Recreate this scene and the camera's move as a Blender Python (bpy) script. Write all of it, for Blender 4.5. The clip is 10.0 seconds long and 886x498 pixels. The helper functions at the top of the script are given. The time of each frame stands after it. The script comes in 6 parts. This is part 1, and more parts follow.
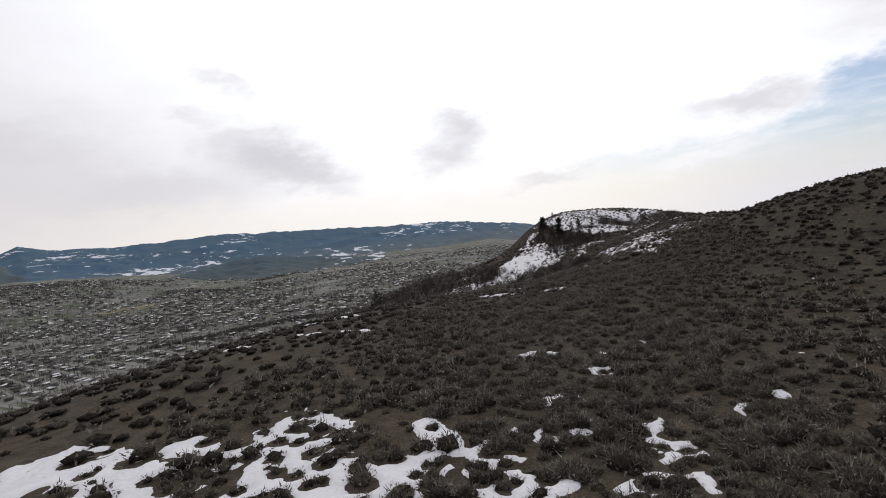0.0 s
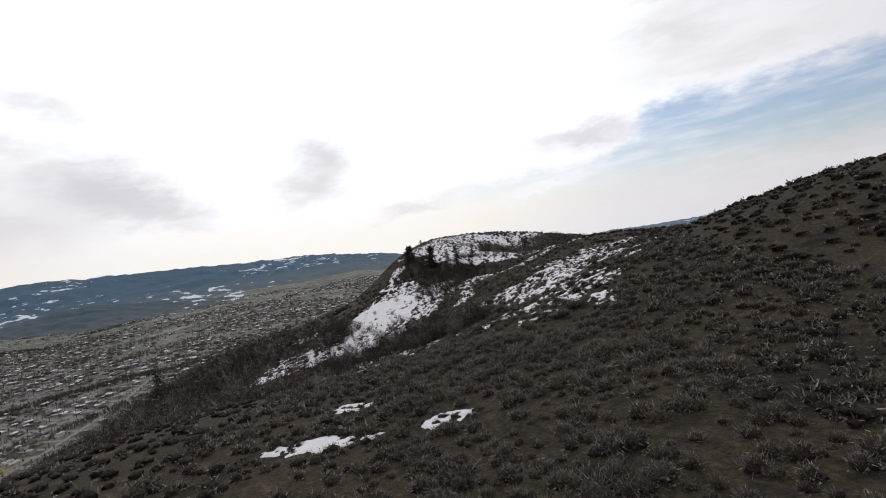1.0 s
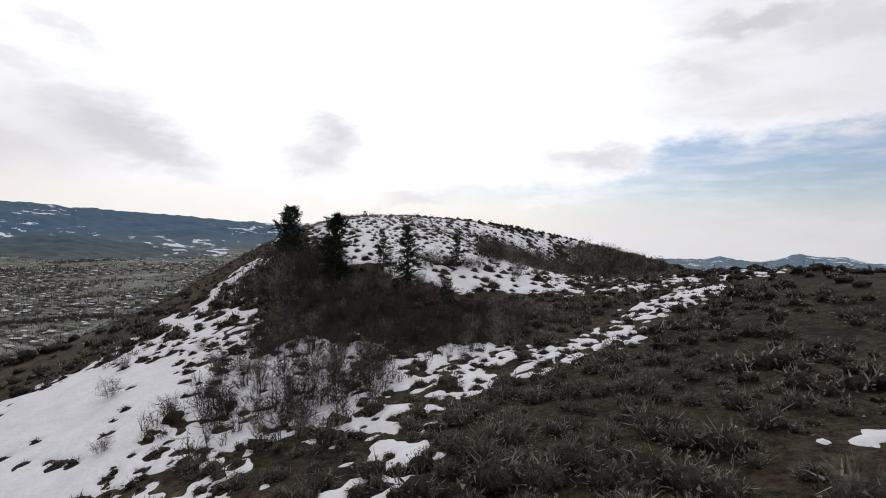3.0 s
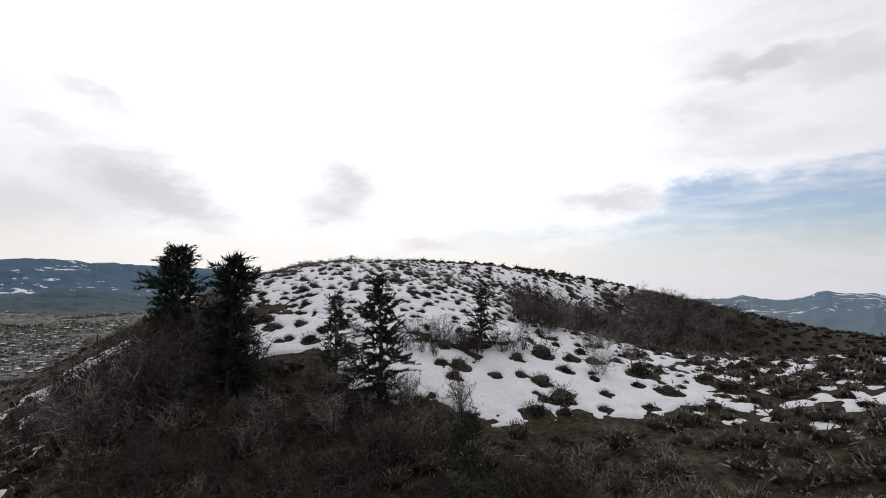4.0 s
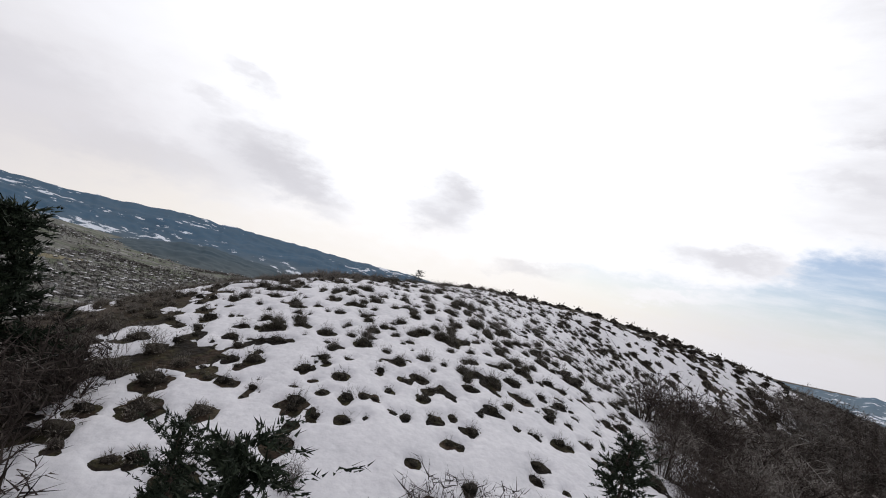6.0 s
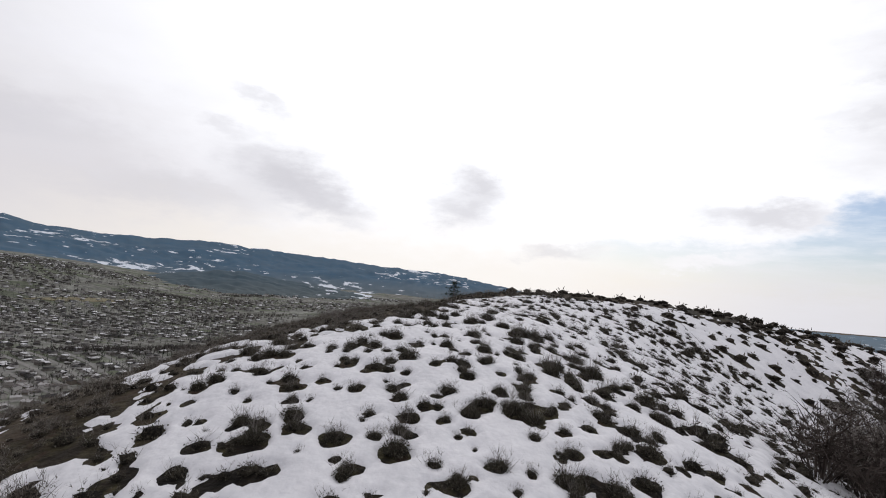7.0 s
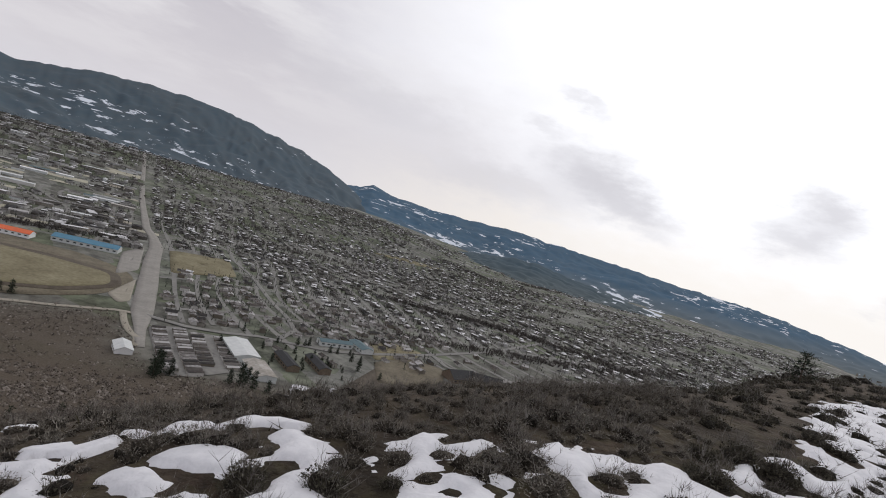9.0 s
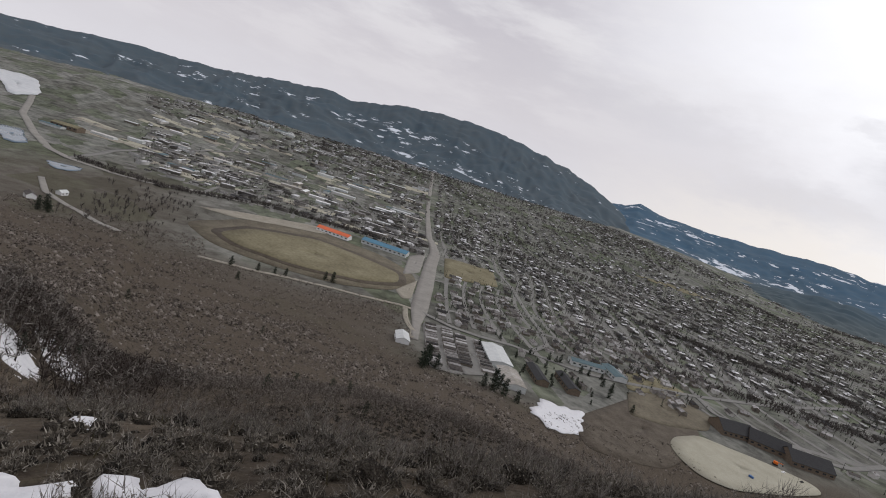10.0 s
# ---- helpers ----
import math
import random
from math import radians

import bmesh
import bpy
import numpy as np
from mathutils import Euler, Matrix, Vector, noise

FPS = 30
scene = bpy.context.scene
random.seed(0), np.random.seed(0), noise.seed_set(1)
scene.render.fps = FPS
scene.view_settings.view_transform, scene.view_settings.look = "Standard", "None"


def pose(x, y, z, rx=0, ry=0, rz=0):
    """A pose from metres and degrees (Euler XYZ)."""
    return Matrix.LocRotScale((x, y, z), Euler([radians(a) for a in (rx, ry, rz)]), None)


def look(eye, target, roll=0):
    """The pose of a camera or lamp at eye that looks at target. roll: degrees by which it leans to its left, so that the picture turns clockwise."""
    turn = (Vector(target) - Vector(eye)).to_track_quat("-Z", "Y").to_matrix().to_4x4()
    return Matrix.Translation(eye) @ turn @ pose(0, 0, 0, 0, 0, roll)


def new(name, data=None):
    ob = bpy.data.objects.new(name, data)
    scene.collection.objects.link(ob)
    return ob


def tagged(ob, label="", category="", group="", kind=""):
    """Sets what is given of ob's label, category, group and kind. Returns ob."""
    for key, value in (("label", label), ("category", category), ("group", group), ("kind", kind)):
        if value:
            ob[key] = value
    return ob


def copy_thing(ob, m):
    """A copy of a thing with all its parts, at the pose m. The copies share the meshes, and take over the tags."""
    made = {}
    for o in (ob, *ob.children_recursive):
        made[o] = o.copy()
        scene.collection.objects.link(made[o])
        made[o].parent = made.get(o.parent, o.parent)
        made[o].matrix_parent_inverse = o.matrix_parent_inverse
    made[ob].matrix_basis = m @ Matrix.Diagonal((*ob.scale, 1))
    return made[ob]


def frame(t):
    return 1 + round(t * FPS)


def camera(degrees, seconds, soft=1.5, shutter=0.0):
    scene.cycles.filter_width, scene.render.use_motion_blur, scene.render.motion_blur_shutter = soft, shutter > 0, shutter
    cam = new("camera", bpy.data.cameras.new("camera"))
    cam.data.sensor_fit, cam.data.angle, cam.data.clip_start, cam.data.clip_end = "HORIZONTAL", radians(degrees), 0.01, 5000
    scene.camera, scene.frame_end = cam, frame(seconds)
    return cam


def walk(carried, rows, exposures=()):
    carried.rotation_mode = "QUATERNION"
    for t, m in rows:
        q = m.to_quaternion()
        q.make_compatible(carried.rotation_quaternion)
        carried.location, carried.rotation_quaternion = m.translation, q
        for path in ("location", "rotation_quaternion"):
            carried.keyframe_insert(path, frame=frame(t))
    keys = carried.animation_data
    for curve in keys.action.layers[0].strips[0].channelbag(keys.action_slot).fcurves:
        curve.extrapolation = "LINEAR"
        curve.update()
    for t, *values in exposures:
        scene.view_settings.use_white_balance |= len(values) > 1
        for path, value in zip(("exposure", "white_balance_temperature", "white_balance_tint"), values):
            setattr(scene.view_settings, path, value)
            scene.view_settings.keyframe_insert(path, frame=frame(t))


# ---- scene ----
cam = camera(82.0, 10.0, 1.0)
PATH = [
    (0, pose(-0.02, -0.00, 0.01, 87.71, 6.50, -0.24)),
    (0.5, pose(3.13, 18.17, 0.09, 87.59, 12.08, -2.41)),
    (1, pose(7.14, 35.25, -0.00, 89.09, 9.09, -15.16)),
    (1.5, pose(12.23, 50.95, -0.18, 88.37, 9.06, -16.54)),
    (2, pose(17.77, 66.23, -0.69, 84.49, -0.29, -16.08)),
    (2.5, pose(23.18, 81.71, -1.25, 84.95, -0.85, -16.09)),
    (3, pose(28.07, 96.78, -1.92, 88.57, -1.48, -15.60)),
    (3.2, pose(29.63, 101.83, -1.93, 90.47, 0.79, -14.70)),
    (4.3, pose(33.59, 116.16, -1.11, 93.80, -0.41, -13.61)),
    (4.5, pose(33.99, 117.47, -0.89, 93.79, -0.59, -13.38)),
    (5, pose(34.76, 120.26, -0.55, 94.65, -4.53, -12.53)),
    (5.5, pose(35.34, 123.00, -0.26, 95.12, -7.91, -9.00)),
    (6, pose(35.76, 125.96, 0.13, 94.54, -12.06, -3.76)),
    (6.2, pose(35.84, 127.09, 0.31, 94.20, -12.08, -2.17)),
    (7.3, pose(35.29, 133.22, 1.39, 93.48, -3.22, 0.15)),
    (7.5, pose(35.32, 134.23, 1.48, 93.42, -3.70, 0.81)),
    (8, pose(35.15, 136.70, 1.67, 92.85, -10.16, 6.33)),
    (8.5, pose(34.76, 139.23, 1.80, 90.80, -14.22, 17.98)),
    (9, pose(34.25, 141.53, 1.86, 87.82, -15.93, 32.36)),
    (9.5, pose(33.08, 143.66, 1.51, 84.48, -17.20, 48.01)),
    (10, pose(32.14, 145.10, 1.26, 81.02, -17.24, 62.44)),
]
walk(cam, PATH)

# ---------------------------------------------------------------- sky and sun
SUN_AZ, SUN_EL = 8.0, 38.0


def sky():
    world = bpy.data.worlds.new("sky")
    scene.world = world
    world.use_nodes = True
    nt = world.node_tree
    nt.nodes.clear()
    N, L = nt.nodes.new, nt.links.new

    def val(op, a, b=None, clamp=False):
        n = N("ShaderNodeMath")
        n.operation, n.use_clamp = op, clamp
        for i, v in enumerate((a, b)):
            if v is None:
                continue
            if isinstance(v, (int, float)):
                n.inputs[i].default_value = v
            else:
                L(v, n.inputs[i])
        return n.outputs[0]

    def mix(fac, a, b):
        n = N("ShaderNodeMix")
        n.data_type = "RGBA"
        L(fac, n.inputs[0]) if not isinstance(fac, (int, float)) else setattr(n.inputs[0], "default_value", fac)
        for i, v in ((6, a), (7, b)):
            if isinstance(v, tuple):
                n.inputs[i].default_value = (*v, 1)
            else:
                L(v, n.inputs[i])
        return n.outputs[2]

    def ramp(x, lo, hi):
        n = N("ShaderNodeMapRange")
        n.interpolation_type = "SMOOTHSTEP"
        L(x, n.inputs[0])
        n.inputs[1].default_value, n.inputs[2].default_value = lo, hi
        return n.outputs[0]

    def fbm(vec, scale, detail=6, stretch=(1, 1, 2.6), rough=0.55):
        m = N("ShaderNodeMapping")
        m.inputs["Scale"].default_value = stretch
        L(vec, m.inputs["Vector"])
        n = N("ShaderNodeTexNoise")
        n.inputs["Scale"].default_value, n.inputs["Detail"].default_value, n.inputs["Roughness"].default_value = scale, detail, rough
        L(m.outputs[0], n.inputs["Vector"])
        return n.outputs["Fac"]

    geo = N("ShaderNodeTexCoord")
    way = geo.outputs["Generated"]
    sep = N("ShaderNodeSeparateXYZ")
    L(way, sep.inputs[0])
    zup = sep.outputs[2]
    # bearing and height in degrees, ruffled at two scales
    turn = val("MULTIPLY", val("ARCTAN2", sep.outputs[0], sep.outputs[1]), 57.2958)
    rise = val("MULTIPLY", val("ARCSINE", zup), 57.2958)
    low = val("SUBTRACT", fbm(way, 5.0, 6, (1, 1, 2.2)), 0.5)
    fine = val("SUBTRACT", fbm(way, 17.0, 8, (1, 1, 2.4), 0.62), 0.5)
    other = val("SUBTRACT", fbm(way, 9.0, 7, (1.3, 0.9, 3.0), 0.6), 0.5)
    az = val("ADD", turn, val("ADD", val("MULTIPLY", other, 9.0), val("MULTIPLY", fine, 3.0)))
    el = val("ADD", rise, val("ADD", val("MULTIPLY", low, 2.6), val("MULTIPLY", fine, 4.2)))

    def blot(at, up, wide, high, tilt=0.0, inner=0.1):
        """1 inside a ragged cloud of the given bearing, height and half sizes, 0 outside."""
        x = val("DIVIDE", val("SUBTRACT", az, at), wide)
        y = val("DIVIDE", val("ADD", val("SUBTRACT", el, up), val("MULTIPLY", val("SUBTRACT", turn, at), tilt)), high)
        r = val("SQRT", val("ADD", val("MULTIPLY", x, x), val("MULTIPLY", y, y)))
        return val("SUBTRACT", 1.0, ramp(r, inner, 1.25))

    def toward(bearing, up):
        c = math.cos(radians(up))
        d = N("ShaderNodeVectorMath")
        d.operation = "DOT_PRODUCT"
        L(way, d.inputs[0])
        d.inputs[1].default_value = (math.sin(radians(bearing)) * c, math.cos(radians(bearing)) * c, math.sin(radians(up)))
        return d.outputs["Value"]

    blue = N("ShaderNodeTexSky")
    blue.sky_type, blue.sun_disc = "NISHITA", False
    blue.sun_elevation, blue.sun_rotation = radians(SUN_EL), radians(SUN_AZ)
    clear = N("ShaderNodeMixRGB")
    clear.blend_type = "MULTIPLY"
    clear.inputs[0].default_value = 1.0
    L(blue.outputs[0], clear.inputs[1])
    clear.inputs[2].default_value = (0.068, 0.073, 0.085, 1)

    # the bright overcast: whitest round the veiled sun, greyer away from it
    glow = ramp(val("ADD", toward(SUN_AZ, SUN_EL - 14), val("MULTIPLY", low, 0.10)), 0.42, 0.97)
    cloud = mix(glow, (0.57, 0.55, 0.60), (1.10, 1.11, 1.16))
    streak = ramp(fbm(way, 4.5, 8, (1, 1, 4.0), 0.6), 0.40, 0.66)
    cloud = mix(val("MULTIPLY", streak, val("SUBTRACT", 0.62, val("MULTIPLY", glow, 0.55))), cloud, (0.86, 0.85, 0.87))
    # lavender grey sheet low on the town side and high on the far side
    west = val("MULTIPLY", val("SUBTRACT", 1.0, ramp(az, -40, -8)), val("SUBTRACT", 1.0, ramp(el, 6, 19)))
    cloud = mix(val("MULTIPLY", west, 0.75), cloud, (0.69, 0.665, 0.70))
    east = val("MULTIPLY", ramp(az, 33, 47), ramp(el, 10.5, 13))
    cloud = mix(val("MULTIPLY", east, val("ADD", 0.45, val("MULTIPLY", streak, 0.45))), cloud, (0.76, 0.755, 0.80))
    # warm pale band above the horizon
    warm = ramp(toward(-8, 3), 0.70, 0.97)
    cloud = mix(val("MULTIPLY", val("SUBTRACT", 1.0, ramp(el, 1.0, 9.0)), 0.7), cloud, mix(warm, (0.71, 0.70, 0.75), (0.93, 0.87, 0.80)))
    # grey bellies of single clouds
    for bearing, up, wide, high, tilt, deep in ((-18.0, 9.6, 7.5, 3.4, 0.22, 0.85), (-12.5, 7.2, 6.0, 2.4, 0.2, 0.6), (-27, 6.5, 11, 2.8, 0.0, 0.4), (3.4, 11.2, 4.2, 2.0, 0.1, 0.75), (1.6, 8.0, 4.8, 2.6, -0.1, 0.7), (32.3, 8.7, 7.0, 1.7, 0.0, 0.72), (-20.8, 16.8, 3.0, 1.2, 0.2, 0.42), (-24, 14.0, 2.6, 1.0, 0.1, 0.35), (12.5, 4.2, 4.5, 1.1, -0.1, 0.45), (47, 20.4, 9.0, 1.3, 0.05, 0.85), (55, 18.4, 8.0, 1.6, 0.0, 0.5), (41, 16.5, 7.0, 1.0, 0.1, 0.3), (-45, 12, 13, 2.6, 0.1, 0.40), (-70, 17, 16, 3.0, -0.1, 0.35)):
        cloud = mix(val("MULTIPLY", blot(bearing, up, wide, high, tilt), deep * 0.9), cloud, (0.59, 0.58, 0.625))
    # the clear wedge under the cloud edge, veiled towards the horizon
    lip = val("ADD", 6.3, val("MULTIPLY", ramp(az, 32, 41), 5.0))
    gap = val("SUBTRACT", 1.0, ramp(val("SUBTRACT", el, lip), -1.9, 0.25))
    gap = val("MULTIPLY", gap, val("ADD", val("MULTIPLY", ramp(az, 12, 20), 0.78), val("MULTIPLY", ramp(az, 28, 40), 0.17)))
    gap = val("MULTIPLY", gap, val("ADD", 0.10, val("MULTIPLY", ramp(el, 0.0, 7.0), 0.88)))
    gap = val("MULTIPLY", gap, val("SUBTRACT", 1.0, val("MULTIPLY", ramp(fbm(way, 6.0, 8, (1, 1, 6.0), 0.6), 0.42, 0.72), 0.5)))
    gap = val("MULTIPLY", gap, val("SUBTRACT", 1.0, val("MULTIPLY", blot(27.2, 4.3, 5.0, 0.75, -0.10, 0.35), 0.95)))
    colour = mix(gap, cloud, clear.outputs[0])
    back = N("ShaderNodeBackground")
    L(colour, back.inputs[0])
    back.inputs[1].default_value = 1.0
    out = N("ShaderNodeOutputWorld")
    L(back.outputs[0], out.inputs[0])


sky()
sun = new("sun", bpy.data.lights.new("sun", "SUN"))
sun.data.energy, sun.data.angle, sun.data.color = 0.55, radians(14), (1.0, 0.95, 0.88)
sa, se = radians(SUN_AZ), radians(SUN_EL)
sun.matrix_world = look((math.sin(sa) * math.cos(se) * 50, math.cos(sa) * math.cos(se) * 50 + 140, math.sin(se) * 50 + 60), (0, 140, 60))


# ---------------------------------------------------------------- materials
def material(name, colours, scale=2.0, rough=0.9, bump=0.3, bump_scale=None, per_object=0.0, per_island=0.0, detail=8, spec=0.2, transl=0.0, metal=0.0, span=None):
    """A surface whose colour wanders between the given ones at two scales, with fine relief."""
    m = bpy.data.materials.new(name)
    m.use_nodes = True
    nt = m.node_tree
    N, L = nt.nodes.new, nt.links.new
    b = nt.nodes["Principled BSDF"]
    b.inputs["Roughness"].default_value = rough
    b.inputs["Metallic"].default_value = metal
    b.inputs["Specular IOR Level"].default_value = spec
    pos = N("ShaderNodeNewGeometry").outputs["Position"]
    big, small = N("ShaderNodeTexNoise"), N("ShaderNodeTexNoise")
    for n, s in ((big, scale), (small, scale * 7.3)):
        n.inputs["Scale"].default_value, n.inputs["Detail"].default_value = s, detail
        L(pos, n.inputs["Vector"])
    add = N("ShaderNodeMath")
    add.operation = "MULTIPLY_ADD"
    L(small.outputs["Fac"], add.inputs[0])
    add.inputs[1].default_value = 0.5
    half = N("ShaderNodeMath")
    half.operation = "MULTIPLY"
    L(big.outputs["Fac"], half.inputs[0])
    half.inputs[1].default_value = 0.5
    L(half.outputs[0], add.inputs[2])
    fac = add.outputs[0]
    if per_object or per_island:
        src = N("ShaderNodeObjectInfo").outputs["Random"] if per_object else N("ShaderNodeNewGeometry").outputs["Random Per Island"]
        mm = N("ShaderNodeMath")
        mm.operation = "MULTIPLY_ADD"
        L(src, mm.inputs[0])
        mm.inputs[1].default_value = per_object or per_island
        sub = N("ShaderNodeMath")
        sub.operation = "SUBTRACT"
        L(fac, sub.inputs[0])
        sub.inputs[1].default_value = 0.5 * (per_object or per_island)
        L(sub.outputs[0], mm.inputs[2])
        fac = mm.outputs[0]
    cr = N("ShaderNodeValToRGB")
    el = cr.color_ramp.elements
    lo, hi = span or ((0.32, 0.68) if not (per_object or per_island) else (0.2, 0.8))
    while len(el) < len(colours):
        el.new(0.5)
    for i, c in enumerate(colours):
        el[i].position = lo + (hi - lo) * i / max(1, len(colours) - 1)
        el[i].color = (*c, 1)
    L(fac, cr.inputs[0])
    L(cr.outputs[0], b.inputs["Base Color"])
    if bump:
        bn = N("ShaderNodeBump")
        bn.inputs["Strength"].default_value = bump
        bt = N("ShaderNodeTexNoise")
        bt.inputs["Scale"].default_value, bt.inputs["Detail"].default_value = bump_scale or scale * 6, 6
        L(pos, bt.inputs["Vector"])
        L(bt.outputs["Fac"], bn.inputs["Height"])
        bn.inputs["Distance"].default_value = 0.1
        L(bn.outputs[0], b.inputs["Normal"])
    if transl:
        b.inputs["Subsurface Weight"].default_value = transl
    return m


M_SNOW = material("old_snow", [(0.57, 0.575, 0.60), (0.66, 0.66, 0.685), (0.74, 0.74, 0.76)], 1.1, 0.75, 0.35, 5.0)
M_SAGE = material("sage_leaves", [(0.036, 0.030, 0.022), (0.105, 0.092, 0.074), (0.185, 0.166, 0.140), (0.31, 0.288, 0.252)], 0.35, 0.9, 0, per_island=0.45)
# bush bodies: shade inside and under the foliage is painted as near-black colour
M_SAGE_HEART_SHADE = material("sage_heart_shade", [(0.006, 0.005, 0.004), (0.022, 0.018, 0.013), (0.055, 0.046, 0.036), (0.13, 0.115, 0.094)], 7.0, 0.95, 1.0, 30.0, per_island=0.12, span=(0.36, 0.66))
M_SAGE_BODY_SHADE = material("sage_body_shade", [(0.005, 0.004, 0.003), (0.016, 0.013, 0.009), (0.050, 0.043, 0.032), (0.10, 0.088, 0.068)], 9.0, 0.95, 1.0, 40.0, per_island=0.1, span=(0.36, 0.68))
M_SAGE_DRY = material("sage_twigs", [(0.07, 0.058, 0.050), (0.16, 0.145, 0.13), (0.28, 0.262, 0.24)], 0.9, 0.9, 0, per_island=0.4)
M_BRUSH = material("bare_brush", [(0.020, 0.015, 0.013), (0.046, 0.036, 0.031), (0.098, 0.082, 0.072)], 0.35, 0.9, 0, per_island=0.4)
M_SAGE_LOW = material("low_sage", [(0.016, 0.013, 0.009), (0.045, 0.040, 0.028), (0.080, 0.074, 0.054), (0.15, 0.14, 0.115)], 0.5, 0.9, 0, per_island=0.45)
M_TUFT = material("dry_tufts", [(0.016, 0.012, 0.008), (0.040, 0.034, 0.018), (0.055, 0.040, 0.028), (0.085, 0.075, 0.048)], 0.2, 0.95, 0, per_island=0.4)
M_HILL_BRUSH = material("hillside_twigs", [(0.030, 0.024, 0.020), (0.080, 0.067, 0.056), (0.145, 0.124, 0.106), (0.24, 0.212, 0.19)], 0.5, 0.9, 0, per_island=0.4, span=(0.30, 0.72))
M_SLOPE_SAGE = material("slope_sage", [(0.030, 0.024, 0.019), (0.090, 0.076, 0.064), (0.165, 0.146, 0.127), (0.28, 0.258, 0.232)], 4.0, 0.9, 0.8, 20.0, per_island=0.35, span=(0.30, 0.72))
M_BARK = material("bark", [(0.05, 0.035, 0.028), (0.11, 0.085, 0.07)], 6.0, 0.9, 0.6)
M_NEEDLE = material("needles", [(0.008, 0.013, 0.008), (0.018, 0.028, 0.016), (0.040, 0.052, 0.030)], 0.8, 0.7, 0, per_island=0.4)
M_ASPHALT = material("worn_asphalt", [(0.20, 0.19, 0.175), (0.30, 0.285, 0.26)], 0.05, 0.9, 0)
M_STREET = material("town_asphalt", [(0.15, 0.146, 0.138), (0.23, 0.224, 0.21)], 0.03, 0.9, 0)
M_EARTH = material("graded_earth", [(0.055, 0.045, 0.035), (0.10, 0.084, 0.066), (0.14, 0.12, 0.095)], 0.09, 0.95, 0)
M_CONCRETE = material("pale_concrete", [(0.30, 0.285, 0.22), (0.40, 0.38, 0.31)], 0.08, 0.9, 0)
M_DIRT = material("pale_dirt", [(0.22, 0.20, 0.16), (0.34, 0.315, 0.265)], 0.08, 0.95, 0)
M_TRACK = material("dirt_track", [(0.085, 0.072, 0.052), (0.14, 0.122, 0.09), (0.19, 0.17, 0.125)], 0.05, 0.95, 0)
M_BARETREE = material("bare_crowns", [(0.045, 0.039, 0.036), (0.085, 0.075, 0.069), (0.15, 0.135, 0.125)], 0.05, 0.9, 0, per_island=0.5)
M_GRASS = material("dry_grass", [(0.12, 0.102, 0.062), (0.185, 0.165, 0.105), (0.25, 0.228, 0.15)], 0.03, 0.95, 0)
M_WALL = material("house_walls", [(0.14, 0.122, 0.10), (0.30, 0.28, 0.25), (0.55, 0.53, 0.51)], 0.05, 0.8, 0, per_object=0.9)
M_ROOF = material("house_roofs", [(0.03, 0.028, 0.028), (0.075, 0.066, 0.060), (0.13, 0.12, 0.115), (0.36, 0.35, 0.345)], 0.05, 0.8, 0, per_object=0.75)
M_WALL_S = material("town_walls", [(0.08, 0.074, 0.066), (0.16, 0.148, 0.132), (0.24, 0.23, 0.215), (0.42, 0.41, 0.40)], 0.05, 0.8, 0, per_island=0.8)
M_ROOF_S = material("town_roofs", [(0.022, 0.021, 0.022), (0.040, 0.037, 0.035), (0.062, 0.056, 0.052), (0.095, 0.087, 0.081), (0.15, 0.145, 0.14), (0.24, 0.235, 0.23), (0.56, 0.56, 0.57)], 0.05, 0.8, 0, per_island=0.78)
M_RED = material("orange_metal_roof", [(0.55, 0.11, 0.04), (0.66, 0.15, 0.06)], 0.1, 0.5, 0)
M_BLUE = material("blue_metal_roof", [(0.06, 0.16, 0.24), (0.09, 0.22, 0.31)], 0.1, 0.5, 0)
M_PALE = material("pale_sheet_metal", [(0.45, 0.47, 0.47), (0.62, 0.63, 0.62)], 0.2, 0.5, 0)
M_DARKROOF = material("dark_shingles", [(0.028, 0.028, 0.03), (0.05, 0.05, 0.052)], 0.6, 0.85, 0.3)
M_TIMBER = material("brown_siding", [(0.10, 0.075, 0.055), (0.19, 0.15, 0.115)], 0.5, 0.8, 0)
M_TEAL = material("teal_roof", [(0.06, 0.10, 0.115), (0.10, 0.155, 0.17)], 0.2, 0.6, 0)
M_ORANGE = material("orange_paint", [(0.62, 0.13, 0.02), (0.75, 0.19, 0.03)], 1.0, 0.5, 0)
M_WHITE = material("white_paint", [(0.70, 0.70, 0.70), (0.80, 0.80, 0.80)], 1.0, 0.4, 0)
M_TYRE = material("rubber", [(0.02, 0.02, 0.02), (0.035, 0.035, 0.035)], 3.0, 0.9, 0)
M_BLUEPAINT = material("blue_paint", [(0.04, 0.10, 0.25), (0.06, 0.14, 0.32)], 1.0, 0.5, 0)
M_ICE = material("lake_ice", [(0.42, 0.44, 0.46), (0.60, 0.61, 0.62)], 0.01, 0.4, 0)
M_WATER = material("water", [(0.10, 0.14, 0.18), (0.16, 0.20, 0.24)], 0.01, 0.15, 0)
M_ROCK = material("grey_rock", [(0.16, 0.15, 0.14), (0.30, 0.29, 0.28)], 3.0, 0.9, 0.5)


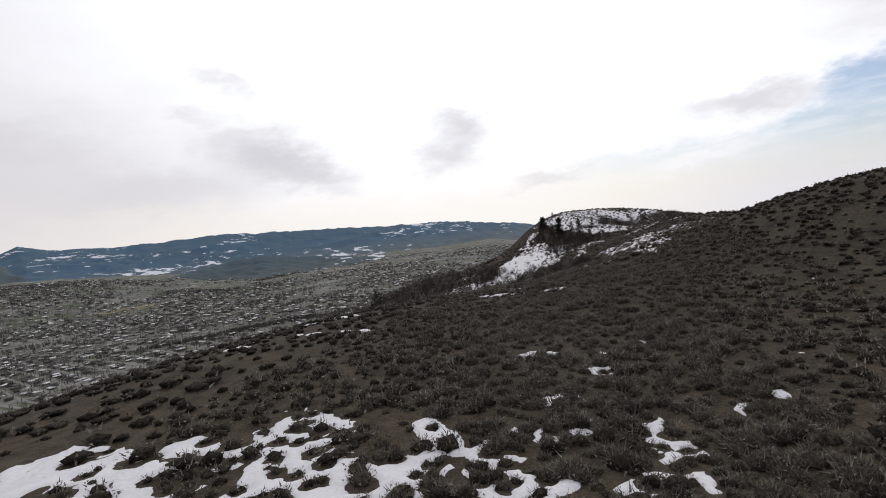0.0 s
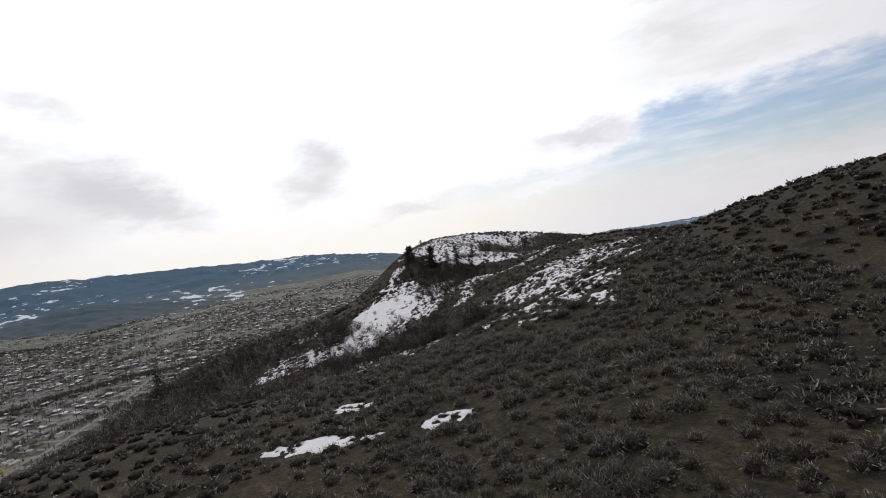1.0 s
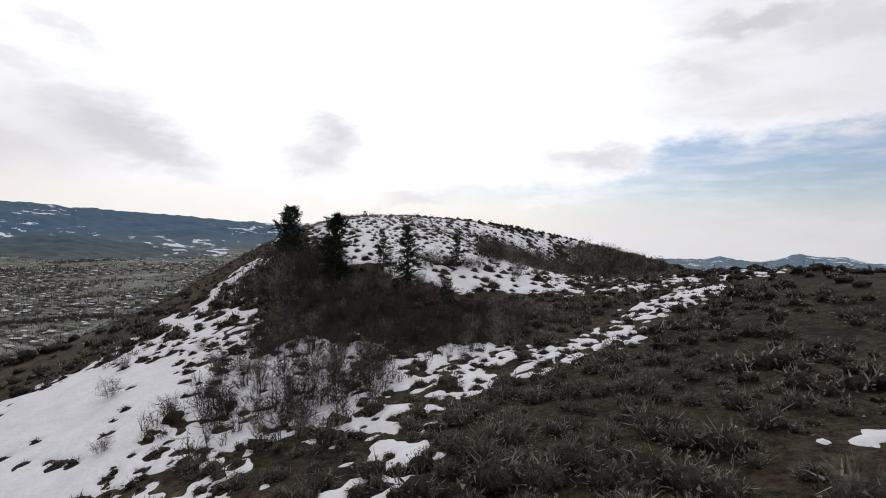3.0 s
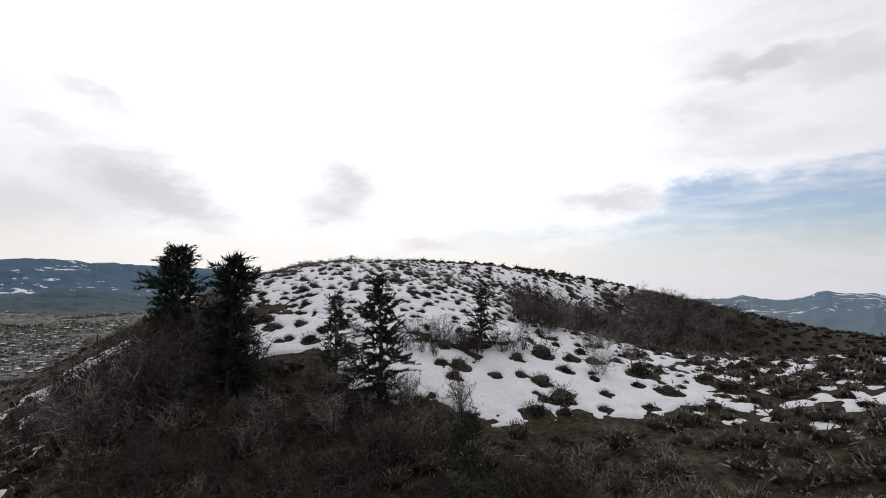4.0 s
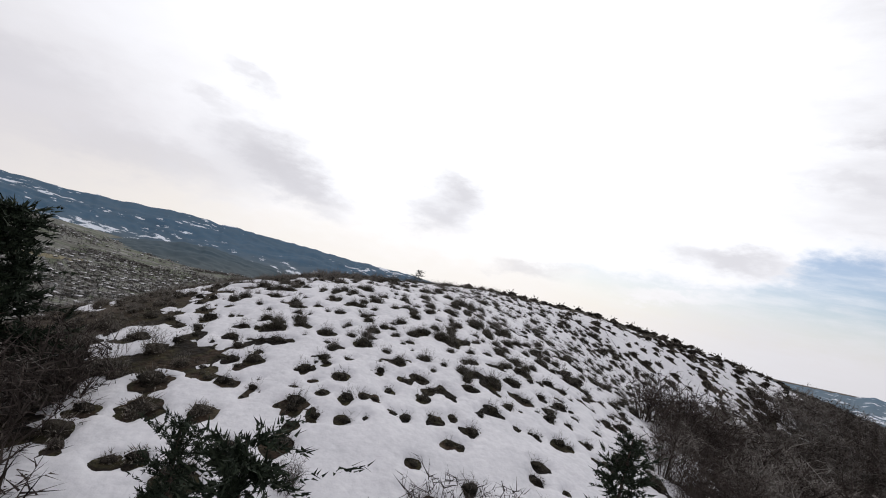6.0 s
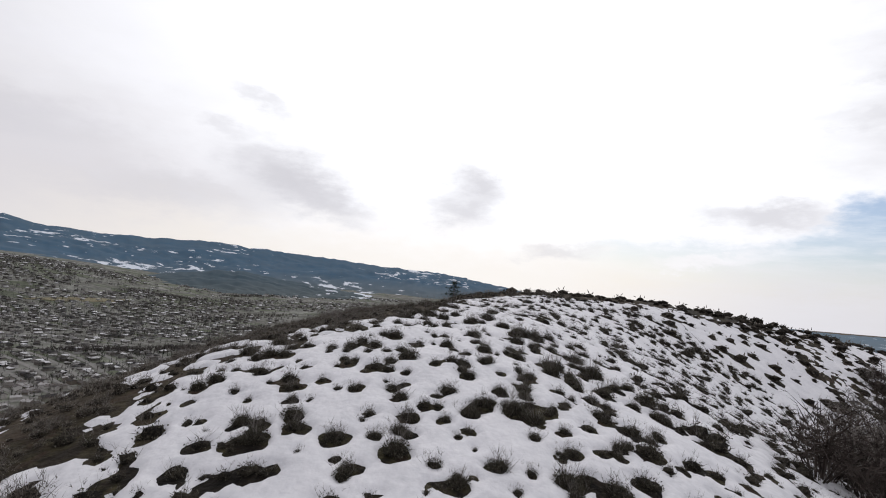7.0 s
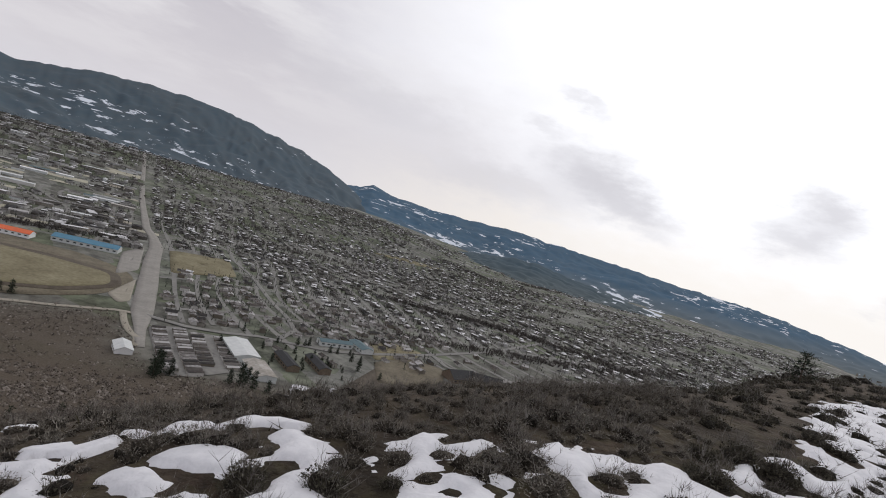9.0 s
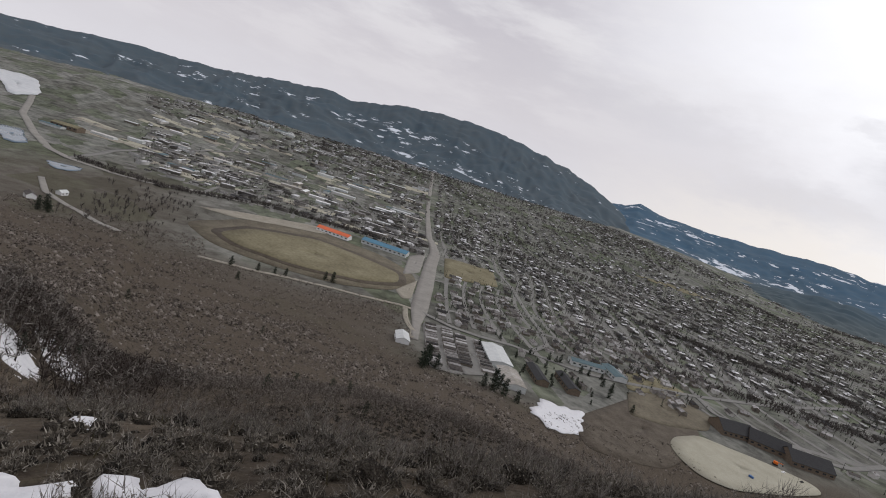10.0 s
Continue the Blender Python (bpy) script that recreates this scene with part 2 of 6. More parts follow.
def ground_material():
    """Brown sagebrush soil on the hills, paler lots and fields on the valley floor."""
    m = material("hill_soil", [(0.005, 0.004, 0.003), (0.012, 0.009, 0.006), (0.028, 0.025, 0.012), (0.024, 0.015, 0.010), (0.044, 0.036, 0.024)], 0.22, 0.95, 1.0, 7.0, detail=12)
    nt = m.node_tree
    N, L = nt.nodes.new, nt.links.new
    b = nt.nodes["Principled BSDF"]
    old = b.inputs["Base Color"].links[0].from_socket
    for e, at in zip(old.node.color_ramp.elements, (0.38, 0.45, 0.50, 0.55, 0.63)):
        e.position = at
    pos = N("ShaderNodeNewGeometry").outputs["Position"]
    mr = N("ShaderNodeAttribute")
    mr.attribute_name = "valley"
    vor = N("ShaderNodeTexVoronoi")
    vor.distance = "CHEBYCHEV"
    rot = N("ShaderNodeMapping")
    rot.inputs["Rotation"].default_value = (0, 0, radians(26.5))
    rot.inputs["Scale"].default_value = (0.011, 0.018, 0.0)
    L(pos, rot.inputs["Vector"])
    L(rot.outputs[0], vor.inputs["Vector"])
    vor.inputs["Scale"].default_value = 1.0
    cr = N("ShaderNodeValToRGB")
    el = cr.color_ramp.elements
    for p, c in ((0.25, (0.098, 0.110, 0.074)), (0.5, (0.165, 0.166, 0.150)), (0.75, (0.098, 0.097, 0.082))):
        e = el.new(p)
        e.color = (*c, 1)
    el[0].color, el[-1].color = (0.058, 0.061, 0.050, 1), (0.25, 0.248, 0.232, 1)
    L(vor.outputs["Color"], cr.inputs[0])
    grain = N("ShaderNodeTexNoise")
    grain.inputs["Scale"].default_value, grain.inputs["Detail"].default_value = 0.035, 9
    grain.inputs["Roughness"].default_value = 0.7
    L(pos, grain.inputs["Vector"])
    gm = N("ShaderNodeMapRange")
    L(grain.outputs["Fac"], gm.inputs[0])
    gm.inputs[1].default_value, gm.inputs[2].default_value, gm.inputs[3].default_value, gm.inputs[4].default_value = 0.34, 0.66, 0.40, 1.6
    mul = N("ShaderNodeVectorMath")
    mul.operation = "SCALE"
    L(cr.outputs[0], mul.inputs[0])
    L(gm.outputs[0], mul.inputs["Scale"])
    # stones, litter and bare specks in the soil
    speck = N("ShaderNodeTexNoise")
    speck.inputs["Scale"].default_value, speck.inputs["Detail"].default_value, speck.inputs["Roughness"].default_value = 4.5, 9, 0.72
    L(pos, speck.inputs["Vector"])
    sr = N("ShaderNodeMapRange")
    L(speck.outputs["Fac"], sr.inputs[0])
    sr.inputs[1].default_value, sr.inputs[2].default_value, sr.inputs[3].default_value, sr.inputs[4].default_value = 0.36, 0.64, 0.25, 2.1
    grit = N("ShaderNodeVectorMath")
    grit.operation = "SCALE"
    L(old, grit.inputs[0])
    L(sr.outputs[0], grit.inputs["Scale"])
    old = grit.outputs[0]
    # brush litter on the long slopes
    leafy = N("ShaderNodeAttribute")
    leafy.attribute_name = "litter"
    mott = N("ShaderNodeTexNoise")
    mott.inputs["Scale"].default_value, mott.inputs["Detail"].default_value, mott.inputs["Roughness"].default_value = 0.9, 10, 0.75
    L(pos, mott.inputs["Vector"])
    lc = N("ShaderNodeValToRGB")
    le = lc.color_ramp.elements
    le[0].position, le[1].position = 0.35, 0.66
    le[0].color, le[1].color = (0.028, 0.021, 0.015, 1), (0.126, 0.101, 0.075, 1)
    L(mott.outputs["Fac"], lc.inputs[0])
    ml = N("ShaderNodeMix")
    ml.data_type = "RGBA"
    L(leafy.outputs["Fac"], ml.inputs[0])
    L(old, ml.inputs[6])
    L(lc.outputs[0], ml.inputs[7])
    mx = N("ShaderNodeMix")
    mx.data_type = "RGBA"
    L(mr.outputs["Fac"], mx.inputs[0])
    L(ml.outputs[2], mx.inputs[6])
    L(mul.outputs[0], mx.inputs[7])
    L(mx.outputs[2], b.inputs["Base Color"])
    return m


def mountain_material(name, hazed_forest, open_slope, snow_at, z_lo, z_hi):
    m = material(name, [hazed_forest, tuple(0.6 * a + 0.4 * c for a, c in zip(hazed_forest, open_slope))], 0.004, 0.95, 0)
    nt = m.node_tree
    N, L = nt.nodes.new, nt.links.new
    b = nt.nodes["Principled BSDF"]
    old = b.inputs["Base Color"].links[0].from_socket
    pos = N("ShaderNodeNewGeometry").outputs["Position"]
    mp = N("ShaderNodeMapping")
    mp.inputs["Scale"].default_value = (0.010, 0.010, 0.045)
    L(pos, mp.inputs["Vector"])
    n = N("ShaderNodeTexNoise")
    n.inputs["Scale"].default_value, n.inputs["Detail"].default_value, n.inputs["Roughness"].default_value = 1.0, 10, 0.62
    L(mp.outputs[0], n.inputs["Vector"])
    wide = N("ShaderNodeTexNoise")
    wide.inputs["Scale"].default_value, wide.inputs["Detail"].default_value = 0.11, 3
    L(mp.outputs[0], wide.inputs["Vector"])
    both = N("ShaderNodeMath")
    both.operation = "MULTIPLY_ADD"
    L(wide.outputs["Fac"], both.inputs[0])
    both.inputs[1].default_value = 0.75
    L(n.outputs["Fac"], both.inputs[2])
    sep = N("ShaderNodeSeparateXYZ")
    L(pos, sep.inputs[0])
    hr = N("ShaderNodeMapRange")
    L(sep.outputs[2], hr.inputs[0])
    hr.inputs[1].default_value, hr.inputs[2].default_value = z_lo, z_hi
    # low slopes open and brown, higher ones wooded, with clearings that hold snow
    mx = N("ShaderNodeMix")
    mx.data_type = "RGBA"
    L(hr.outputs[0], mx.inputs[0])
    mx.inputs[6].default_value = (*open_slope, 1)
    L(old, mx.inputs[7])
    mr = N("ShaderNodeMapRange")
    L(both.outputs[0], mr.inputs[0])
    mr.inputs[1].default_value, mr.inputs[2].default_value = snow_at, snow_at + 0.025
    ms = N("ShaderNodeMix")
    ms.data_type = "RGBA"
    L(mr.outputs[0], ms.inputs[0])
    L(mx.outputs[2], ms.inputs[6])
    ms.inputs[7].default_value = (0.62, 0.66, 0.72, 1)
    L(ms.outputs[2], b.inputs["Base Color"])
    return m


M_GROUND = ground_material()
# distance haze is painted into these mountain colours as a blue tint
M_FAR = mountain_material("far_hazed_mountain", (0.042, 0.100, 0.165), (0.10, 0.118, 0.125), 1.005, -150, -20)
M_NEAR = mountain_material("hazed_wooded_mountain", (0.060, 0.090, 0.115), (0.112, 0.112, 0.104), 1.04, -145, -40)
M_FOOT = mountain_material("hazed_foothill", (0.048, 0.080, 0.105), (0.078, 0.098, 0.104), 0.99, -150, -70)
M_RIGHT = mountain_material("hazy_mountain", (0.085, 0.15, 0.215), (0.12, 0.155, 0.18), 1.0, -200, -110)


# ---------------------------------------------------------------- the land
W1 = [-0.1,-0.4,-0.3,-0.1,-0.0,0.0,-0.2,-0.4,-0.2,0.0,0.1,0.0,0.3,0.7,-0.6,-0.3,0.8,0.2,0.6,0.8,-2.4,0.4,2.9,0.6,0.4,0.4,-0.4,2.5,3.1,1.3,-0.9,-3.1,-3.2,0.4,1.0,0.1,-0.5,1.6,1.3,0.5,-2.0,-4.8,-0.1,4.3,3.3,2.1,1.8,-0.3,4.3,1.2,-3.5,0.4,4.3,2.6]
W2 = [-1.9,0.3,-0.7,-1.1,-1.1,-0.6,-1.8,0.3,0.5,0.2,-0.3,-0.0,0.8,0.3,-1.6,0.4,1.5,-0.1,-3.7,1.1,-0.2,-0.5,2.8,-0.8,-0.3,0.1,3.6,-2.0,-1.3,-2.0,3.6,-2.8,1.6,-0.8,-2.3,-1.5,-0.1,0.2,1.2,1.8,1.4,0.3]
C1 = np.array([(x, y) for y in range(-28, 197, 28) for x in range(-40, 101, 28)], float)
C2 = np.array([(x, y) for y in range(94, 173, 13) for x in range(12, 78, 13)], float)


def soft(v, k):
    return k * np.logaddexp(0, v / k)


def least(a, b, k):
    return -k * np.logaddexp(-a / k, -b / k)


def step(v):
    return 1 / (1 + np.exp(np.clip(-v, -40, 40)))


def hash01(ix, iy, seed):
    h = (ix.astype(np.int64) * 374761393 + iy.astype(np.int64) * 668265263 + seed * 974711) & 0x7FFFFFFF
    h = ((h ^ (h >> 13)) * 1274126177) & 0x7FFFFFFF
    return ((h ^ (h >> 16)) & 0xFFFF) / 65535.0


def vnoise(x, y, scale, seed=0):
    """Smooth noise from -1 to 1, with features of about the given size in metres."""
    x, y = np.asarray(x, float) / scale, np.asarray(y, float) / scale
    ix, iy = np.floor(x), np.floor(y)
    fx, fy = x - ix, y - iy
    fx, fy = fx * fx * (3 - 2 * fx), fy * fy * (3 - 2 * fy)
    a, b = hash01(ix, iy, seed), hash01(ix + 1, iy, seed)
    c, d = hash01(ix, iy + 1, seed), hash01(ix + 1, iy + 1, seed)
    return 2 * (a + (b - a) * fx + (c - a) * fy + (a - b - c + d) * fx * fy) - 1


def fbm2(x, y, scale, seed=0, octaves=4):
    return sum(vnoise(x, y, scale / 2.1**k, seed + 17 * k) * 0.55**k for k in range(octaves)) / 1.7


def land(x, y):
    """Height of the ground: a brushy ridge with knolls, falling to the valley floor."""
    x, y = np.asarray(x, float), np.asarray(y, float)
    s = -x * 0.9 + (y - 60) * 0.35
    s = s - 0.30 * soft(s - 120, 20.0) * step((250 - y) / 60)
    rise = 0.027 * soft(np.hypot(x - 30, y - 140) - 900, 60.0) * step((300 - x + 0.1 * y) / 120)
    az = np.degrees(np.arctan2(x - 30, y - 140))
    rise = rise + least(0.165 * soft(np.hypot(x - 30, y - 140) - 1850, 90.0), 105 + 0 * x, 12.0) * step((-az - 33) / 4) * step((az + 104) / 6)
    d1 = least(0.43 * soft(s - 15, 8.0), 181 + 0 * x, 25.0)
    d2 = least(0.30 * soft((x - 75) * 0.5 + (y - 195) * 0.85, 14.0), 176 + 0 * x, 25.0)
    q = -x * 0.8 + y * 0.6 - 66.2
    d1 = d1 + least(0.6 * soft(q, 1.0), 10 + 0 * x, 1.5) * step((33 - x) / 1.6) * step((y - 140) / 2.0)
    z = -7 - least(np.maximum(d1, 0) + np.maximum(d2, 0), 181 - rise, 12.0)
    z = z - 14 * np.exp(-((x + 100) ** 2 + (y - 325) ** 2) / 18050) * step((np.hypot(x - 30, y - 140) - 78) / 7)
    near = (x > -140) & (x < 200) & (y > -140) & (y < 290)
    bumps = np.zeros_like(z)
    xs, ys = x[near], y[near]
    acc = np.zeros_like(xs)
    for (cx, cy), w in zip(C1, W1):
        acc += w * np.exp(-((xs - cx) ** 2 + (ys - cy) ** 2) / 1352.0)
    for (cx, cy), w in zip(C2, W2):
        acc += w * np.exp(-((xs - cx) ** 2 + (ys - cy) ** 2) / 242.0)
    acc += 0.10 * fbm2(xs, ys, 3.0, 5) + 0.22 * fbm2(xs, ys, 9.0, 8)
    acc += 1.5 * np.exp(-((xs - 68) ** 2 + (ys - 72) ** 2) / 392.0)
    bumps[near] = acc
    hillside = step((z + 175) / 6)
    rough = fbm2(x, y, 60, 21) * 3.0 * hillside * np.clip((np.hypot(x - 30, y - 110) - 110) / 120, 0, 1)
    return z + bumps + rough


def valley(x, y):
    """1 on the valley floor, 0 on the hillside."""
    s = -x * 0.9 + (y - 60) * 0.35
    s = s - 0.30 * soft(s - 120, 20.0) * step((250 - y) / 60)
    rise = 0.027 * soft(np.hypot(x - 30, y - 140) - 900, 60.0)
    return step((0.43 * (s - 15) - (181 - rise) + 10) / 5)


def brushy(x, y):
    """1 on the brushy ground between the hill's foot and the lane, and in the wet meadows beyond it."""
    foot = step((x + 590 - (y - 231) * 0.2) / 10) * step((445 - 0.35 * (x + 540) - y) / 10)
    meadow = 0.75 * step((215 - y) / 30) * step((x + 1050 + 0.4 * y) / 50)
    return np.maximum(foot, meadow)


def mesh_object(name, verts, faces, mat, smooth=True, parent=None):
    """One mesh from an array of places and an array of triangles or quads."""
    verts, faces = np.asarray(verts, np.float32), np.asarray(faces, np.int32)
    me = bpy.data.meshes.new(name)
    k = faces.shape[1]
    me.vertices.add(len(verts))
    me.vertices.foreach_set("co", verts.ravel())
    me.loops.add(faces.size)
    me.loops.foreach_set("vertex_index", faces.ravel())
    me.polygons.add(len(faces))
    me.polygons.foreach_set("loop_start", np.arange(0, faces.size, k, dtype=np.int32))
    me.polygons.foreach_set("loop_total", np.full(len(faces), k, np.int32))
    me.update(calc_edges=True)
    if smooth:
        me.polygons.foreach_set("use_smooth", np.ones(len(faces), bool))
    me.materials.append(mat)
    ob = new(name, me)
    if parent is not None:
        ob.parent = parent
    return ob


def grid_faces(nx, ny):
    i = np.arange(nx * ny).reshape(ny, nx)
    return np.stack([i[:-1, :-1], i[:-1, 1:], i[1:, 1:], i[1:, :-1]], -1).reshape(-1, 4)


def spread(lo, hi, fine, far, growth):
    inner = list(np.arange(lo, hi + fine / 2, fine))
    a, s = [], fine
    p = lo
    while p > -far:
        s = min(s * growth, 80)
        p -= s
        a.append(p)
    b, s, p = [], fine, inner[-1]
    while p < far:
        s = min(s * growth, 80)
        p += s
        b.append(p)
    return np.array(a[::-1] + inner + b)


def build_ground():
    xs, ys = spread(-22, 82, 0.9, 4900, 1.12), spread(0, 186, 0.9, 4900, 1.12)
    xs = np.unique(np.concatenate([xs[(xs < 23.6) | (xs > 46.4)], np.arange(24, 46.1, 0.3)]))
    ys = np.unique(np.concatenate([ys[(ys < 133.6) | (ys > 156.4)], np.arange(134, 156.1, 0.3)]))
    X, Y = np.meshgrid(xs, ys)
    Z = land(X, Y)
    ob = mesh_object("ground", np.stack([X, Y, Z], -1).reshape(-1, 3), grid_faces(len(xs), len(ys)), M_GROUND)
    away = np.hypot(X - 34, Y - 140)
    litter = step((-X * 0.8 + Y * 0.6 - 63.5) / 1.5) * step((X * 0 + Y - 132) / 3)
    litter = np.maximum(litter, step((away - 120) / 20))
    cover = ob.data.attributes.new("litter", "FLOAT", "POINT")
    cover.data.foreach_set("value", litter.ravel().astype(np.float32))
    flat = ob.data.attributes.new("valley", "FLOAT", "POINT")
    flat.data.foreach_set("value", (valley(X, Y) * (1 - 0.9 * brushy(X, Y))).ravel().astype(np.float32))
    tagged(ob, "brown sagebrush hillside soil falling to a valley floor", "ground", kind="structure")


build_ground()


# ---------------------------------------------------------------- mountains round the valley
def range_of_hills(name, label, mat, az, top, near_r, far_r, foot_el, seed, rough):
    """A wooded range: skyline heights in degrees along bearings, rising from near_r to far_r."""
    a = np.arange(az[0], az[-1] + 0.01, 0.12)
    el = np.interp(a, az, top) + 0.10 * vnoise(a, a * 0, 1.3, seed) + 0.05 * vnoise(a, a * 0, 0.4, seed + 1)
    n = 46
    u = np.linspace(0, 1, n)
    A, U = np.meshgrid(np.radians(a), u)
    R = near_r + (far_r - near_r) * U
    X, Y = 30 + np.sin(A) * R, 140 + np.cos(A) * R
    foot = land(X[0], Y[0]) - 6
    crest = far_r * np.tan(np.radians(el))
    shape = 0.25 * U + 0.75 * U**1.6 * (1.6 - 0.6 * U)
    Z = foot + (crest - foot) * shape
    P, Q = np.degrees(A) * 57 + 150 * vnoise(U * 1250, np.degrees(A) * 57, 420, seed + 6), U * 1000 + 120 * vnoise(np.degrees(A) * 57, U * 1000, 300, seed + 7)
    gully = np.abs(vnoise(P, Q * 0.6, 260, seed + 3)) + 0.55 * np.abs(vnoise(P, Q * 0.7, 115, seed + 4)) + 0.35 * vnoise(P, Q, 48, seed + 5)
    Z -= rough * gully * np.sin(np.pi * np.clip(U, 0, 1)) ** 0.7
    back = np.stack([X[-1] + np.sin(A[-1]) * 120, Y[-1] + np.cos(A[-1]) * 120, Z[-1] - 160], -1)
    v = np.concatenate([np.stack([X, Y, Z], -1).reshape(-1, 3), back])
    ob = mesh_object(name, v, grid_faces(len(a), n + 1), mat)
    tagged(ob, label, "mountain", kind="structure")


range_of_hills("far_mountain", "long wooded mountain with snowy clearings across the valley, painted haze blue", M_FAR,
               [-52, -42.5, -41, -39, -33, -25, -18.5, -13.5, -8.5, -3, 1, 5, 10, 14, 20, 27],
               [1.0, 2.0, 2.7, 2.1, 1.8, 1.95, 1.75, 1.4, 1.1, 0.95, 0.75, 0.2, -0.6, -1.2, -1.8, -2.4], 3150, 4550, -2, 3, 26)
range_of_hills("foothill", "low foothill with snowy clearings before the far mountain, greyed by painted haze", M_FOOT,
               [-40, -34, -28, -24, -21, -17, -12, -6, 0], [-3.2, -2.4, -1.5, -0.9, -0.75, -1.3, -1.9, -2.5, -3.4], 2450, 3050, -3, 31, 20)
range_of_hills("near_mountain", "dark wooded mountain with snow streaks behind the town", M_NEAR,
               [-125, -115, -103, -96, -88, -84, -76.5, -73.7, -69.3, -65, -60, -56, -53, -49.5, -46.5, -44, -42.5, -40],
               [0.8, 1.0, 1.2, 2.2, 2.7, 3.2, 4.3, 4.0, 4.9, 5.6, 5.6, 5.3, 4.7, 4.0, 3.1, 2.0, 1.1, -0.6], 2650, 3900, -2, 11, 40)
range_of_hills("hazy_mountain", "snowy mountains beyond the next valley, painted pale haze blue", M_RIGHT,
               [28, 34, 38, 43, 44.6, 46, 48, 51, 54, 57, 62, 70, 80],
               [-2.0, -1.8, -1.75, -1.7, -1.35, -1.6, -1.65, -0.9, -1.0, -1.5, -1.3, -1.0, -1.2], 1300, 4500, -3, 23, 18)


# ---------------------------------------------------------------- small plants as meshes
def blades(rng, n, base, tip, width):
    """Thin three-cornered blades from base places to tip places."""
    side = rng.normal(size=(n, 3))
    way = tip - base
    side -= way * (side * way).sum(1, keepdims=True) / np.maximum((way * way).sum(1, keepdims=True), 1e-9)
    side /= np.linalg.norm(side, axis=1, keepdims=True) + 1e-9
    side *= np.asarray(width).reshape(-1, 1) * 0.5
    v = np.stack([base - side, base + side, tip], 1).reshape(-1, 3)
    return v, np.arange(3 * n).reshape(-1, 3)


def flakes(rng, at, size):
    """Small three-cornered leaves lying every way round the given places."""
    n = len(at)
    a = rng.normal(size=(n, 3))
    a /= np.linalg.norm(a, axis=1, keepdims=True)
    b = np.cross(a, rng.normal(size=(n, 3)))
    b /= np.linalg.norm(b, axis=1, keepdims=True) + 1e-9
    s = np.asarray(size).reshape(-1, 1)
    v = np.stack([at + a * s, at - a * s * 0.5 + b * s * 0.8, at - a * s * 0.5 - b * s * 0.8], 1).reshape(-1, 3)
    return v, np.arange(3 * n).reshape(-1, 3)


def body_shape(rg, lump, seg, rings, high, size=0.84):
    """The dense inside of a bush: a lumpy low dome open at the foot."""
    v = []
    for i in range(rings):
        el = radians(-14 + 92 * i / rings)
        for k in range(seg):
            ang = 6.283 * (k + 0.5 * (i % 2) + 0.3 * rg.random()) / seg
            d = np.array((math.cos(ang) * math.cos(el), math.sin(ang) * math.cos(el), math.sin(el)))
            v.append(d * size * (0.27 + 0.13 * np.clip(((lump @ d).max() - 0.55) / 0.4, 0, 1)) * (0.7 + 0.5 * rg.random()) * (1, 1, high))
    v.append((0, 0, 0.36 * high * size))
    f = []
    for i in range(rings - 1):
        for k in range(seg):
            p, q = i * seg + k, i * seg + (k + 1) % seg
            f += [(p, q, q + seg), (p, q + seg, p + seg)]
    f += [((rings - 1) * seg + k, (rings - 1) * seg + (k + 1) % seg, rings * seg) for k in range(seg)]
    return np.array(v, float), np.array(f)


def sage_shape(seed, leaves, fuzz, twigs, seg, rings, leaf=1.0, high=1.0, spray=1.0, fine=1.0):
    """A rounded sagebrush of unit width: a dense lumpy body, leaves on it, fuzzy with shoots, with forked twigs on top."""
    rng = np.random.default_rng(seed)
    lump = rng.normal(size=(9, 3))
    lump[:, 2] = np.abs(lump[:, 2])
    lump /= np.linalg.norm(lump, axis=1, keepdims=True)

    def dome(n):
        d = rng.normal(size=(n, 3))
        d[:, 2] = np.abs(d[:, 2]) - 0.05
        d /= np.linalg.norm(d, axis=1, keepdims=True)
        near = (d @ lump.T).max(1)
        return d, 0.30 + 0.16 * np.clip((near - 0.55) / 0.4, 0, 1)

    d, r = dome(leaves)
    at = d * (r * (0.80 + 0.25 * rng.random(leaves)))[:, None] * (1, 1, high)
    a = flakes(rng, at, (0.020 + 0.018 * rng.random(leaves)) * leaf)
    d, r = dome(fuzz)
    b0 = d * (r * (0.55 + 0.35 * rng.random(fuzz)))[:, None] * (1, 1, high)
    b1 = b0 + (d * 0.9 + rng.normal(size=(fuzz, 3)) * 0.5 + (0, 0, 0.15)) * (0.06 + 0.08 * rng.random((fuzz, 1)))
    a = joined([a, blades(rng, fuzz, b0, b1, (0.020 + 0.014 * rng.random(fuzz)) * leaf * fine)])
    # forked twigs: a stalk and two or three tips each
    m = max(twigs // 4, 1)
    k = rng.integers(0, m, twigs)
    foot = rng.normal(size=(m, 3)) * (0.13, 0.13, 0) + (0, 0, 0.15)
    fork = foot * (1.7, 1.7, 0) + np.column_stack([0 * foot[:, 0], 0 * foot[:, 0], high * 0.40 + 0.16 * spray * rng.random(m)])
    tip = fork[k] + rng.normal(size=(twigs, 3)) * (0.09, 0.09, 0.05) * spray + (0, 0, 0.12 * spray)
    t = joined([blades(rng, m, foot, fork, 0.016 + 0 * foot[:, 0]), blades(rng, twigs, fork[k] - (fork[k] - foot[k]) * 0.25 * rng.random((twigs, 1)), tip, 0.007 + 0.004 * rng.random(twigs))]) if twigs else (np.zeros((0, 3)), np.zeros((0, 3), int))
    return a, t, body_shape(rng, lump, seg, rings, high)


